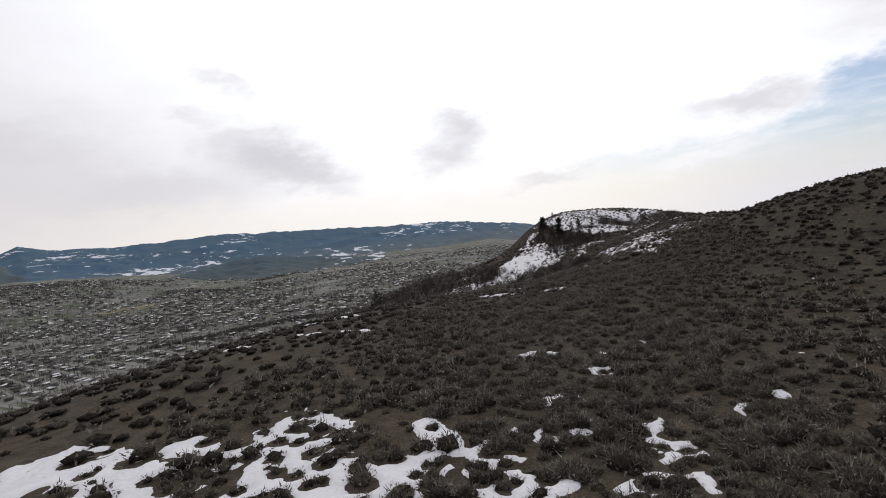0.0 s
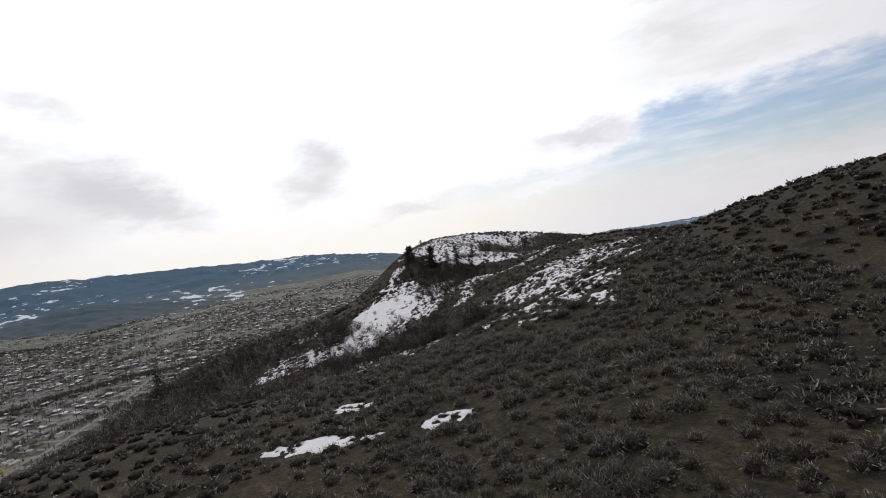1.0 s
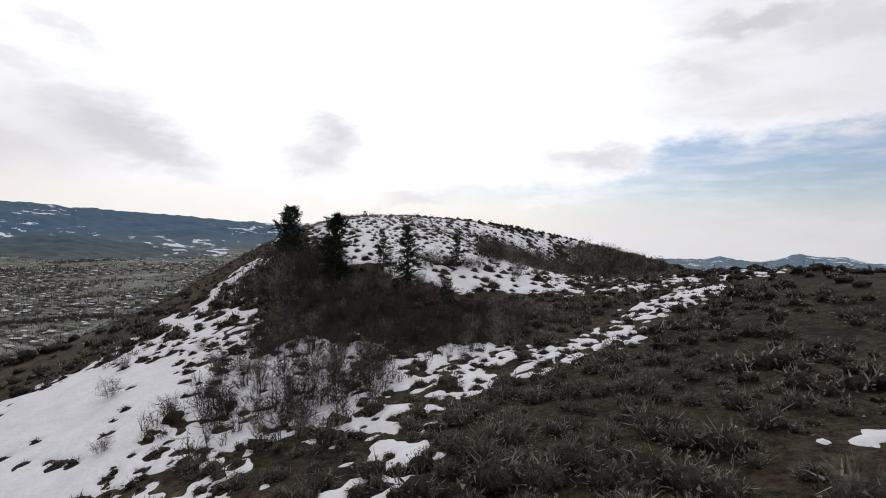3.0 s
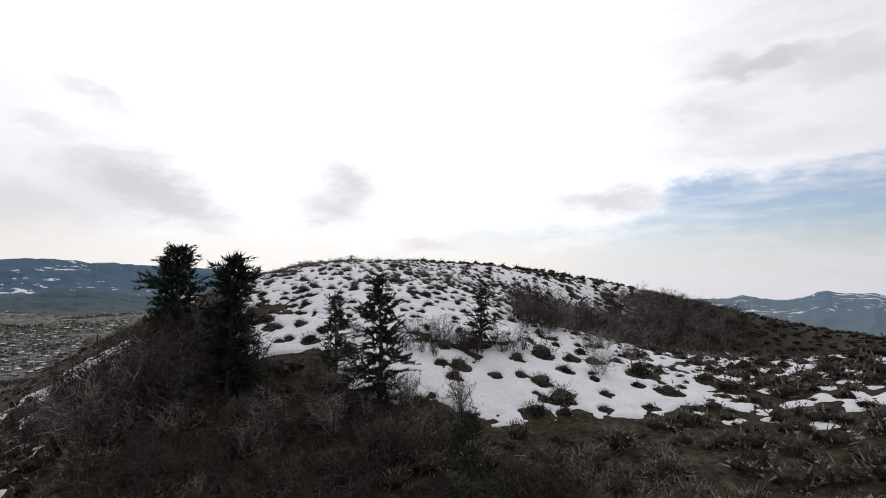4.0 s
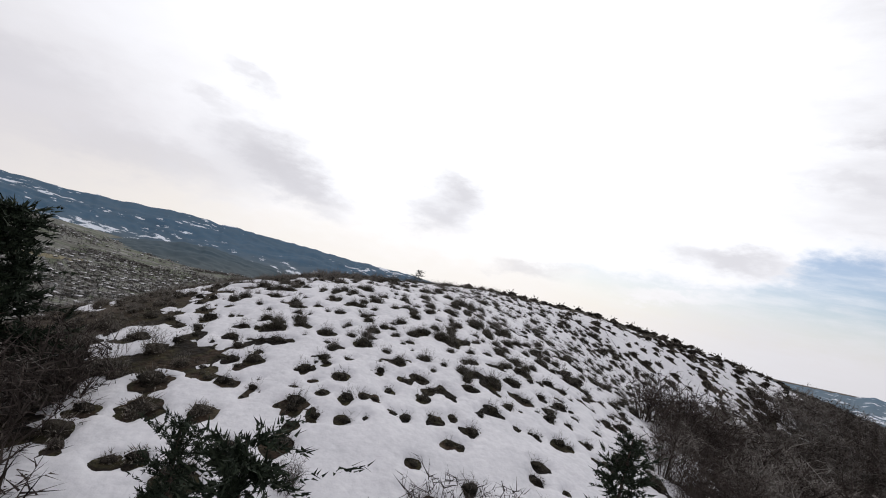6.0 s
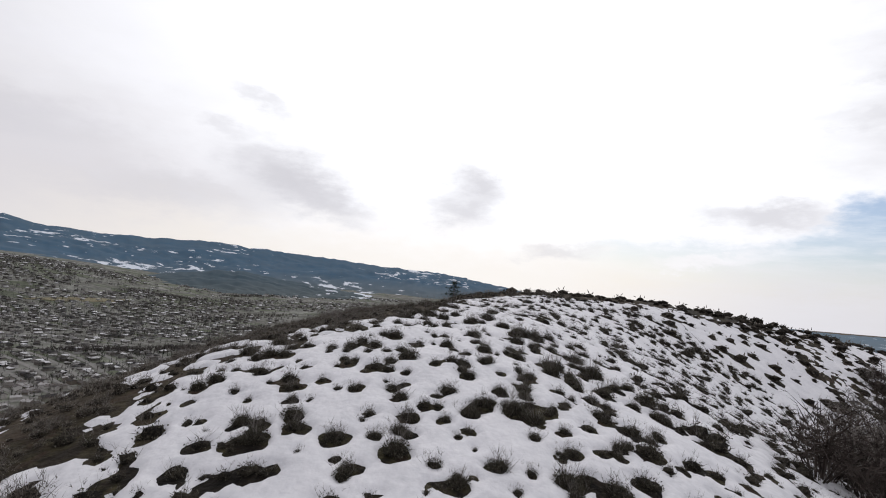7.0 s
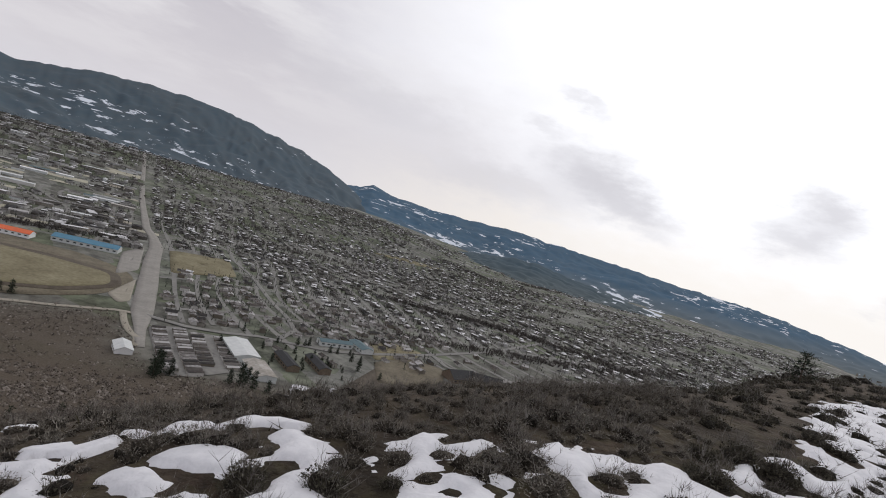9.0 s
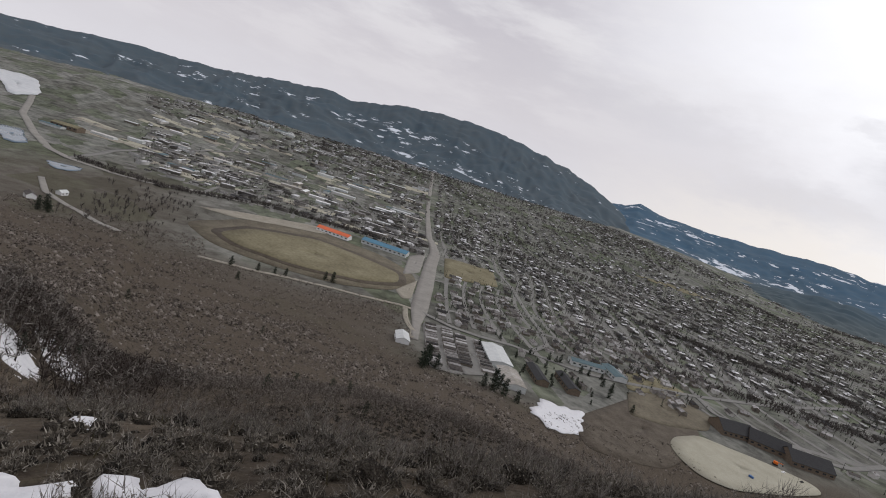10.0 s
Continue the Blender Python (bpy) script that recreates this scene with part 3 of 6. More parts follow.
def brush_shape(seed, stems, twigs, fine, thick=1.0):
    """A bare many-stemmed shrub of unit height: stems from one foot that fork into twigs and these into a haze of fine ones."""
    rng = np.random.default_rng(seed)
    ang, lean = rng.random(stems) * 6.283, rng.random(stems) ** 0.7
    foot = np.stack([np.cos(ang) * 0.05, np.sin(ang) * 0.05, 0 * ang - 0.03], 1)
    h = 0.55 + 0.35 * rng.random(stems)
    top = np.stack([np.cos(ang) * 0.46 * lean, np.sin(ang) * 0.46 * lean, h * (1 - 0.35 * lean * lean)], 1)
    pieces = [blades(rng, stems, foot, top, (0.012 + 0.007 * rng.random(stems)) * thick)]
    k = rng.integers(0, stems, twigs)
    u = 0.30 + 0.68 * rng.random((twigs, 1))
    b = foot[k] + (top[k] - foot[k]) * u
    t = b + (rng.normal(size=(twigs, 3)) * (1, 1, 0.6) * 0.6 + (0, 0, 0.45)) * (0.12 + 0.16 * rng.random((twigs, 1)))
    pieces.append(blades(rng, twigs, b, t, (0.009 + 0.006 * rng.random(twigs)) * thick))
    if fine:
        k = rng.integers(0, twigs, fine)
        b2 = b[k] + (t[k] - b[k]) * (0.3 + 0.7 * rng.random((fine, 1)))
        t2 = b2 + (rng.normal(size=(fine, 3)) * 0.7 + (0, 0, 0.3)) * (0.06 + 0.09 * rng.random((fine, 1)))
        pieces.append(blades(rng, fine, b2, t2, (0.006 + 0.004 * rng.random(fine)) * thick))
    return joined(pieces)


def strewn(shape, places, sizes, heights, turns):
    """One shape set down at many places: (verts, faces) of all the copies joined."""
    v, f = shape
    c, s = np.cos(turns)[:, None], np.sin(turns)[:, None]
    x = places[:, None, 0] + (v[:, 0] * c - v[:, 1] * s) * sizes[:, None]
    y = places[:, None, 1] + (v[:, 0] * s + v[:, 1] * c) * sizes[:, None]
    z = places[:, None, 2] + v[:, 2] * heights[:, None]
    n = len(places)
    return np.stack([x, y, z], -1).reshape(-1, 3), (f[None] + (np.arange(n) * len(v))[:, None, None]).reshape(-1, 3)


def joined(pieces):
    vs, fs, o = [], [], 0
    for v, f in pieces:
        vs.append(v)
        fs.append(f + o)
        o += len(v)
    return np.concatenate(vs), np.concatenate(fs)


def on_land(xy, sink=0.03):
    return np.column_stack([xy, land(xy[:, 0], xy[:, 1]) - sink])


def jitter_grid(rng, x0, x1, y0, y1, gap):
    gx, gy = np.meshgrid(np.arange(x0, x1, gap), np.arange(y0, y1, gap))
    p = np.column_stack([gx.ravel(), gy.ravel()])
    return p + rng.uniform(-0.48, 0.48, p.shape) * gap


# ---------------------------------------------------------------- where snow lies and brush grows
SNOW = [  # centre x, y, half widths, turn in degrees, cover
    (-6.2, 19, 2.4, 5, 12, 1.65), (-5.4, 15.6, 2.9, 1.9, 0, 1.4), (-2.2, 16.2, 1.8, 2, 0, 1.35), (-0.9, 18.9, 0.84, 2.2, 30, 1.3), (0.9, 17, 1.1, 3.5, -10, 1.4), (1.2, 14.6, 2.2, 1.1, 0, 1.3), (4.4, 21.6, 1.2, 1.1, 20, 1.3), (5.7, 19.5, 0.96, 0.84, 0, 1.25), (3.6, 18.3, 1.6, 0.84, 0, 1.25),
    (6.9, 16.6, 0.96, 3.2, 0, 1.3), (5.2, 14.4, 1.2, 0.96, 0, 1.3), (-10.9, 20, 1.6, 1.2, 0, 1.25), (-8.5, 18.6, 1.2, 2.2, -30, 1.25), (-15.8, 19, 2, 2.9, -30, 1.15), (-12.8, 17.4, 2.6, 2.3, -30, 1.2), (-10.2, 16.4, 1.4, 1.6, 0, 1.25), (7.3, 25.7, 1.1, 0.84, 0, 1.2), (4.7, 30, 1.4, 0.84, 0, 1.15), (10.9, 19.3, 0.6, 0.72, 0, 1.3),
    (12.8, 20.4, 0.48, 0.6, 0, 1.4), (8.8, 29, 0.84, 0.72, 0, 1.2), (11.1, 31, 0.6, 0.6, 0, 1.4), (-8.5, 43.5, 1.8, 0.9, -20, 0.85), (-12.6, 44.4, 1.5, 0.8, -20, 0.9), (-18, 42.8, 2, 1, -20, 0.85), (-14, 58, 5, 1.8, -20, 0.7),
    (7.0, 60.3, 3.4, 1.2, -15, 1.05), (12.4, 59.0, 1.7, 1.1, 0, 0.95), (8.3, 66.0, 1.8, 1.4, 0, 0.9), (8, 92.8, 5.5, 2.2, 20, 1.25), (13, 96, 4, 2.0, 10, 0.85), (13.5, 85.6, 4, 2.2, 10, 0.9), (17.4, 82.6, 3.4, 2.4, 20, 0.9), (22.0, 78.8, 2.8, 1.6, 10, 1.0), (17.5, 99, 4, 2, 20, 0.8), (28.7, 70.2, 1.3, 2.6, -20, 1.0), (24.2, 73.0, 2.0, 1.3, 0, 0.95), (8, 112, 6, 7, 0, 0.72), (14.5, 105, 4, 2.6, 20, 0.9), (1, 108, 5, 3, 20, 0.75), (28.6, 139.3, 2.6, 1.3, 30, 1.3), (52, 133.5, 5, 3, 15, 0.95), (30.6, 136.9, 1.6, 1.2, 20, 1.3),
    (29, 78, 7, 5, 20, 0.62), (33, 88, 7.5, 5, 30, 1.15), (31, 92, 6, 5, 0, 1.1), (40, 95, 8, 6, 20, 0.98), (47, 102, 9, 5, 0, 0.78), (43, 88, 6, 4, 0, 0.70), (39.5, 81, 1.2, 1.0, 0, 1.6),
    (18.5, 119, 7.5, 10, -12, 1.9), (21.5, 128, 4.5, 7, -10, 1.5), (21, 108, 6, 4, 30, 1.0), (24.5, 113, 4, 4, 0, 1.1), (18, 103, 6, 4, 0, 0.75),
    (28.5, 106, 7, 1.6, 62, 0.98), (33, 114, 5, 1.5, 30, 0.95), (40, 116.5, 6, 2.0, 20, 0.9), (48, 120.5, 6, 2.2, 15, 0.8), (56, 126, 9, 5, 10, 0.68),
    (42.5, 131.5, 4.6, 4.0, 0, 1.6), (39.5, 130, 2.6, 2.6, 0, 1.3), (47, 135.5, 4, 3.5, 30, 1.25), (49, 129, 6, 4, 10, 0.80), (52, 140, 5, 4, 0, 0.9), (60, 137, 9, 6, 20, 0.78), (70, 144, 12, 8, 20, 0.68),
    (38, 148, 11.5, 13, 0, 1.75), (44, 156, 12, 14, 0, 1.7), (35.5, 139, 5, 5, 0, 1.4), (52, 163, 12, 12, 0, 1.4), (32.5, 143, 4.2, 4, 0, 1.4), (37, 160, 7, 8, 0, 1.3),
    (33.5, 136, 4, 2.6, 0, 1.5), (36.5, 132, 3, 2.4, 0, 1.4), (28, 118, 6, 6, 30, 1.25), (34, 117.5, 5, 2.5, 20, 1.1), (22, 121, 5, 9, -10, 1.5), (25, 116, 4, 5, 0, 1.2), (14, 112, 5, 8, -15, 1.3), (24.3, 136, 2.2, 4.5, -25, 0.95), (30, 144, 2.4, 2.2, 0, 1.0), (70, 172, 16, 7, 20, 0.85), (60, 148, 8, 4, 10, 0.6),
    (40.5, 136.8, 5, 3.0, 0, 1.5), (45.5, 136.4, 4.2, 2.2, 25, 1.7), (48.4, 138.0, 3.6, 2.0, 30, 1.4), (67, 155.5, 8, 2.6, 30, 1.0), (75, 158.5, 8, 2.2, 20, 0.9),
    (8, 109.7, 4.5, 3.6, 20, 0.62), (12.9, 105.8, 3.2, 2.2, 30, 0.72), (3, 112.6, 5, 3.6, 0, 0.58), (4.5, 125, 4, 3, 0, 0.65), (10.5, 98.0, 4.2, 1.8, 20, 1.05), (16.3, 87.8, 3.0, 1.6, 10, 1.2), (18.0, 81.8, 2.8, 1.6, 10, 1.15), (13.4, 85.2, 3.2, 1.6, 10, 1.15), (1.5, 107.5, 3.5, 2.0, 20, 0.62)]
DRIFTS = [  # small drifts along the brow and on the slope below it
    (28.52, 145.48, 0.50, 0.30, 50, 1.5), (28.80, 145.80, 0.17, 0.14, 50, 1.4), (29.20, 145.40, 0.30, 0.25, 40, 1.5), (29.15, 146.02, 0.30, 0.15, 45, 1.5), (29.52, 146.32, 0.60, 0.17, 12, 1.6), (28.45, 144.74, 0.24, 0.36, 20, 1.5), (28.95, 144.98, 0.22, 0.14, 0, 1.3), (28.05, 144.38, 0.38, 0.24, 40, 1.5), (26.3, 144.9, 0.5, 0.25, 0, 1.1), (28.6, 143.95, 0.8, 0.45, 10, 1.5), (29.5, 144.5, 0.55, 0.28, 10, 1.4), (29.8, 145.2, 0.75, 0.30, 25, 1.4), (30.9, 145.9, 0.8, 0.25, 15, 1.4), (30.8, 146.1, 1.3, 0.5, 25, 0.85), (31.7, 147.0, 1.2, 0.45, 30, 0.9), (26.6, 142.6, 1.1, 0.8, 0, 0.75),
    (31.8, 134.8, 2.4, 1.3, 10, 1.7), (33.4, 136.4, 2.2, 1.0, 0, 1.5), (-3.5, 139.4, 4.5, 1.9, 14, 1.5), (-12, 141.2, 7, 2.0, 10, 1.5), (-26, 143.0, 9, 2.2, 8, 1.4), (-38, 146, 7, 2.6, 35, 1.2), (-50, 146.0, 9, 2.6, 10, 1.3), (-62, 152.5, 8, 2.6, 25, 1.3)]


def cover_of(rows, x, y):
    m = np.full(np.shape(x), -1.0)
    for cx, cy, rx, ry, turn, cover in rows:
        c, s = math.cos(radians(turn)), math.sin(radians(turn))
        dx, dy = x - cx, y - cy
        u, v = (dx * c + dy * s) / rx, (-dx * s + dy * c) / ry
        m = np.maximum(m, cover * np.clip(1.5 * (1.0 - u * u - v * v), -1, 1))
    return m


def snow_field(x, y):
    """Above 0 where old snow lies."""
    m = cover_of(SNOW, x, y)
    edge = y - 145.2 - 0.55 * (x - 27.7)
    brow = (soft(edge, 0.3) * 2.0 + 0.95 * step((edge + 2.0) / 0.4) * step((32.5 - x) / 0.7)) * step((34.6 - x) / 0.5) * step((x - 14) / 0.5)
    brow = brow + 0.75 * step((edge + 3.6) / 0.5) * step((36.5 - x) / 0.7) * step((y - 140.5) / 0.5) * np.clip(0.5 + fbm2(x, y, 1.8, 43), 0, 1)
    brow = brow + 2.5 * step((28.2 - x) / 0.3) * step((y - 139.5) / 0.5)
    brow = brow + soft(y - 158.5 - 0.8 * (x - 36), 0.5) * 0.4
    m = np.maximum(m - brow, cover_of(DRIFTS, x, y))
    return m - 0.55 + 0.36 * fbm2(x, y, 4.2, 31) + 0.40 * fbm2(x, y, 1.5, 37, 3) + (0.42 + 0.25 * step((118 - y) / 2)) * vnoise(x, y, 0.62, 39) + 0.40 * vnoise(x, y, 0.3, 40) + 0.30 * step((y - 138) / 0.5) * vnoise(x, y, 0.17, 44)


THICKET = [  # centre x, y, half widths, turn, height, density
    (12, 101, 10, 8, 30, 2.3, 0.85), (-2, 100, 14, 14, 20, 1.8, 0.8), (19, 86.5, 5, 3.5, 10, 2.1, 1.0), (17.8, 95.5, 5.0, 3.4, 10, 2.2, 1.0), (19.1, 126.7, 1.7, 1.4, 0, 0.9, 1.0), (28, 117.5, 6.0, 5.0, 40, 1.3, 0.85), (36, 122, 5, 3.2, 30, 1.3, 0.9), (29.5, 122, 4.5, 5, 30, 1.6, 0.85), (12, 106, 7, 6, 0, 1.5, 0.9), (14.5, 112, 2.6, 1.6, 0, 1.2, 0.9), (18.5, 111, 2.4, 1.4, 0, 1.2, 0.7),
    (32, 128.0, 6.0, 3.2, 15, 1.35, 0.9), (27.6, 133.4, 4.0, 4.5, 0, 2.2, 1.0), (38.3, 133.6, 3.0, 1.4, 0, 1.25, 1.0), (30.5, 123.5, 4.5, 3.6, 0, 1.25, 0.95), (51, 145, 7.5, 4.5, 25, 2.7, 1.0), (58, 153, 9, 4.5, 30, 2.6, 1.0), (44.5, 138.8, 2.2, 1.8, 0, 1.7, 0.9),
    (34, 119, 3.0, 1.6, 0, 1.0, 0.8), (21, 84, 3.6, 3.0, 10, 2.5, 1.0), (46.5, 141, 3, 2.4, 0, 1.8, 0.9), (7, 124, 7, 9, 0, 1.5, 0.5), (-18, 128, 24, 24, 0, 2.6, 0.85), (66, 160, 12, 6, 30, 2.2, 1.0), (76, 167, 13, 6, 15, 2.3, 1.0), (5, 116, 9, 10, 0, 2.3, 0.9)]


def thicket(x, y):
    d, h = np.zeros(np.shape(x)), np.full(np.shape(x), 1.2)
    for cx, cy, rx, ry, turn, height, dense in THICKET:
        c, s = math.cos(radians(turn)), math.sin(radians(turn))
        dx, dy = x - cx, y - cy
        u, v = (dx * c + dy * s) / rx, (-dx * s + dy * c) / ry
        g = dense * np.clip(1.6 * (1 - u * u - v * v), 0, 1)
        h = np.where(g > d, height, h)
        d = np.maximum(d, g)
    return d, h


rng = np.random.default_rng(7)


def scatter_sage(x0, x1, y0, y1, gap, lo, hi, fill, clumpy=0.75):
    """Places and widths of sagebrush in a rectangle."""
    c = jitter_grid(rng, x0, x1, y0, y1, gap)
    c = c + rng.normal(size=c.shape) * gap * 0.35
    x, y = c[:, 0], c[:, 1]
    d, _ = thicket(x, y)
    f = snow_field(x, y)
    patch = fbm2(x, y, 5.0, 51)
    p = np.clip(fill + clumpy * patch, 0.06, 0.97)
    p = np.where(f > 0.25, p * np.where((y > 120) & (x > 46) & (y < 142), 0.95, 0.78), p)
    p = np.where(d > 0.5, p * 0.25, p)
    bare = (((x - 40.5) / 8.0) ** 2 + ((y - 132.5) / 5.6) ** 2 < 1) | (((x - 17.5) / 6) ** 2 + ((y - 118) / 8) ** 2 < 1)
    p = np.where(bare, np.where(x > 36, 0.30, 0.05), p)
    k = rng.random(len(c)) < p
    c = c[k]
    size = lo + (hi - lo) * rng.random(len(c)) ** 1.5 * np.clip(1 + 0.5 * fbm2(c[:, 0], c[:, 1], 2.5, 61), 0.5, 1.5)
    return c, size


def on_crown(c):
    return ((c[:, 0] - 41) / 15.5) ** 2 + ((c[:, 1] - 152) / 18) ** 2 < 1


def on_brow(c):
    """The edge over the town, left of the snowy crown."""
    return (c[:, 1] > 137) & ((c[:, 0] < 29) & (-c[:, 0] * 0.8 + c[:, 1] * 0.6 > 62) | (c[:, 0] < 34) & (c[:, 1] > 143.9 + 0.55 * (c[:, 0] - 27.7)))


RIDGE = np.array([(0, 0), (24, 82), (34, 117), (36, 150)], float)


def off_ridge(c):
    """How far places lie from the line along the ridge top."""
    d = np.full(len(c), 1e9)
    for a, b in zip(RIDGE[:-1], RIDGE[1:]):
        w = b - a
        t = np.clip(((c - a) @ w) / (w @ w), 0, 1)
        d = np.minimum(d, np.hypot(*(c - a - t[:, None] * w).T))
    return d


a = scatter_sage(-34, 80, 5, 150, 0.72, 0.62, 1.75, 0.92, 1.0)
far_sage = scatter_sage(-40, 86, 5, 184, 1.2, 0.85, 2.0, 0.88, 0.9)
patchy = scatter_sage(-10, 78, 55, 146, 0.50, 0.32, 0.80, 1.0, 0.5)
outer = scatter_sage(86, 150, 70, 240, 1.5, 1.0, 2.2, 0.80)
b = scatter_sage(25, 60, 133, 172, 0.47, 0.20, 0.70, 1.0, 0.5)
d = scatter_sage(4, 33.5, 137, 168, 0.37, 0.24, 0.72, 1.0, 0.45)
small = scatter_sage(26.5, 34, 143.5, 154, 0.23, 0.22, 0.50, 0.95, 0.6)
ks = on_brow(small[0]) & (snow_field(small[0][:, 0], small[0][:, 1]) < 0)
kp = (snow_field(patchy[0][:, 0], patchy[0][:, 1]) > 0.05) & ((off_ridge(patchy[0]) < 19) | (patchy[0][:, 0] > 42)) & ((patchy[0][:, 1] < 127) | (patchy[0][:, 0] > 45)) & ~on_crown(patchy[0])
in_snow = (snow_field(a[0][:, 0], a[0][:, 1]) > 0.05) & (a[0][:, 1] > 55) & (a[0][:, 1] < 127)
ka, kb, kd = ~in_snow & ~on_crown(a[0]) & ~on_brow(a[0]) & (off_ridge(a[0]) < 19), on_crown(b[0]) & ~on_brow(b[0]), on_brow(d[0])
kf = ~on_crown(far_sage[0]) & ~on_brow(far_sage[0]) & (off_ridge(far_sage[0]) >= 19)
sage = np.concatenate([a[0][ka], b[0][kb], d[0][kd], far_sage[0][kf], outer[0], patchy[0][kp], small[0][ks]])
sage_size = np.concatenate([a[1][ka], b[1][kb], d[1][kd], far_sage[1][kf], outer[1], patchy[1][kp], small[1][ks]])
crest = (((sage[:, 0] - 41) / 26) ** 2 + ((sage[:, 1] - 154) / 27) ** 2 < 1) & (sage_size > 0.6) & ~on_crown(sage)
sage_size[crest] *= 0.8
on_snow = snow_field(sage[:, 0], sage[:, 1]) > 0.1
sage_size[on_snow] *= rng.uniform(0.75, 1.15, on_snow.sum())


# ---------------------------------------------------------------- old snow
def snow_sheet(x0, x1, y0, y1, st, hole=None):
    xs, ys = np.arange(x0, x1 + st / 2, st), np.arange(y0, y1 + st / 2, st)
    X, Y = np.meshgrid(xs, ys)
    F = snow_field(X, Y)
    # bare rings round the bushes, longer on the downhill side
    for (bx, by), r in zip(sage[on_snow], sage_size[on_snow]):
        if not (x0 - 1 < bx < x1 + 1 and y0 - 1 < by < y1 + 1):
            continue
        rr = (0.37 + 0.07 * math.sin(bx * 37 + by * 11)) * r
        i0, i1 = max(int((bx - 1.2 - x0) / st), 0), max(int((bx + 1.2 - x0) / st) + 1, 0)
        j0, j1 = max(int((by - 1.2 - y0) / st), 0), max(int((by + 1.2 - y0) / st) + 1, 0)
        wx, wy = X[j0:j1, i0:i1], Y[j0:j1, i0:i1]
        if wx.size:
            d = np.hypot(wx - bx, wy - by + 0.10 * r) - rr
            F[j0:j1, i0:i1] = np.minimum(F[j0:j1, i0:i1], d * 2.2 + 0.22 * vnoise(wx, wy, 0.32, 41) + 0.18 * vnoise(wx, wy, 0.15, 42))
    Z = land(X, Y) + np.clip(F, -0.3, 0.35) * 0.24 - 0.010
    f = grid_faces(len(xs), len(ys))
    keep = F.ravel()[f].max(1) > -0.12
    if hole:
        cx, cy = X.ravel()[f].mean(1), Y.ravel()[f].mean(1)
        keep &= ~((cx > hole[0]) & (cx < hole[1]) & (cy > hole[2]) & (cy < hole[3]))
    f = f[keep]
    used = np.unique(f)
    back = np.full(F.size, -1)
    back[used] = np.arange(len(used))
    return np.stack([X, Y, Z], -1).reshape(-1, 3)[used], back[f]


def build_snow():
    near = (24.0, 46.0, 134.0, 156.0)
    ridge = (13.6, 52.4, 72.6, 134.2)
    v, f = joined([snow_sheet(-72, 76, 8, 72.9, 0.16), snow_sheet(-72, 13.9, 72.9, 184, 0.18), snow_sheet(52.1, 76, 72.9, 184, 0.18), snow_sheet(13.9, 52.1, 133.9, 184, 0.18, (24.25, 45.75, 134.25, 155.75)), snow_sheet(*ridge, 0.125), snow_sheet(*near, 0.09)])
    ob = mesh_object("snow_cover", v, f, M_SNOW)
    tagged(ob, "patchy old white snow melting between the sagebrush", "snow", kind="stuff")


build_snow()


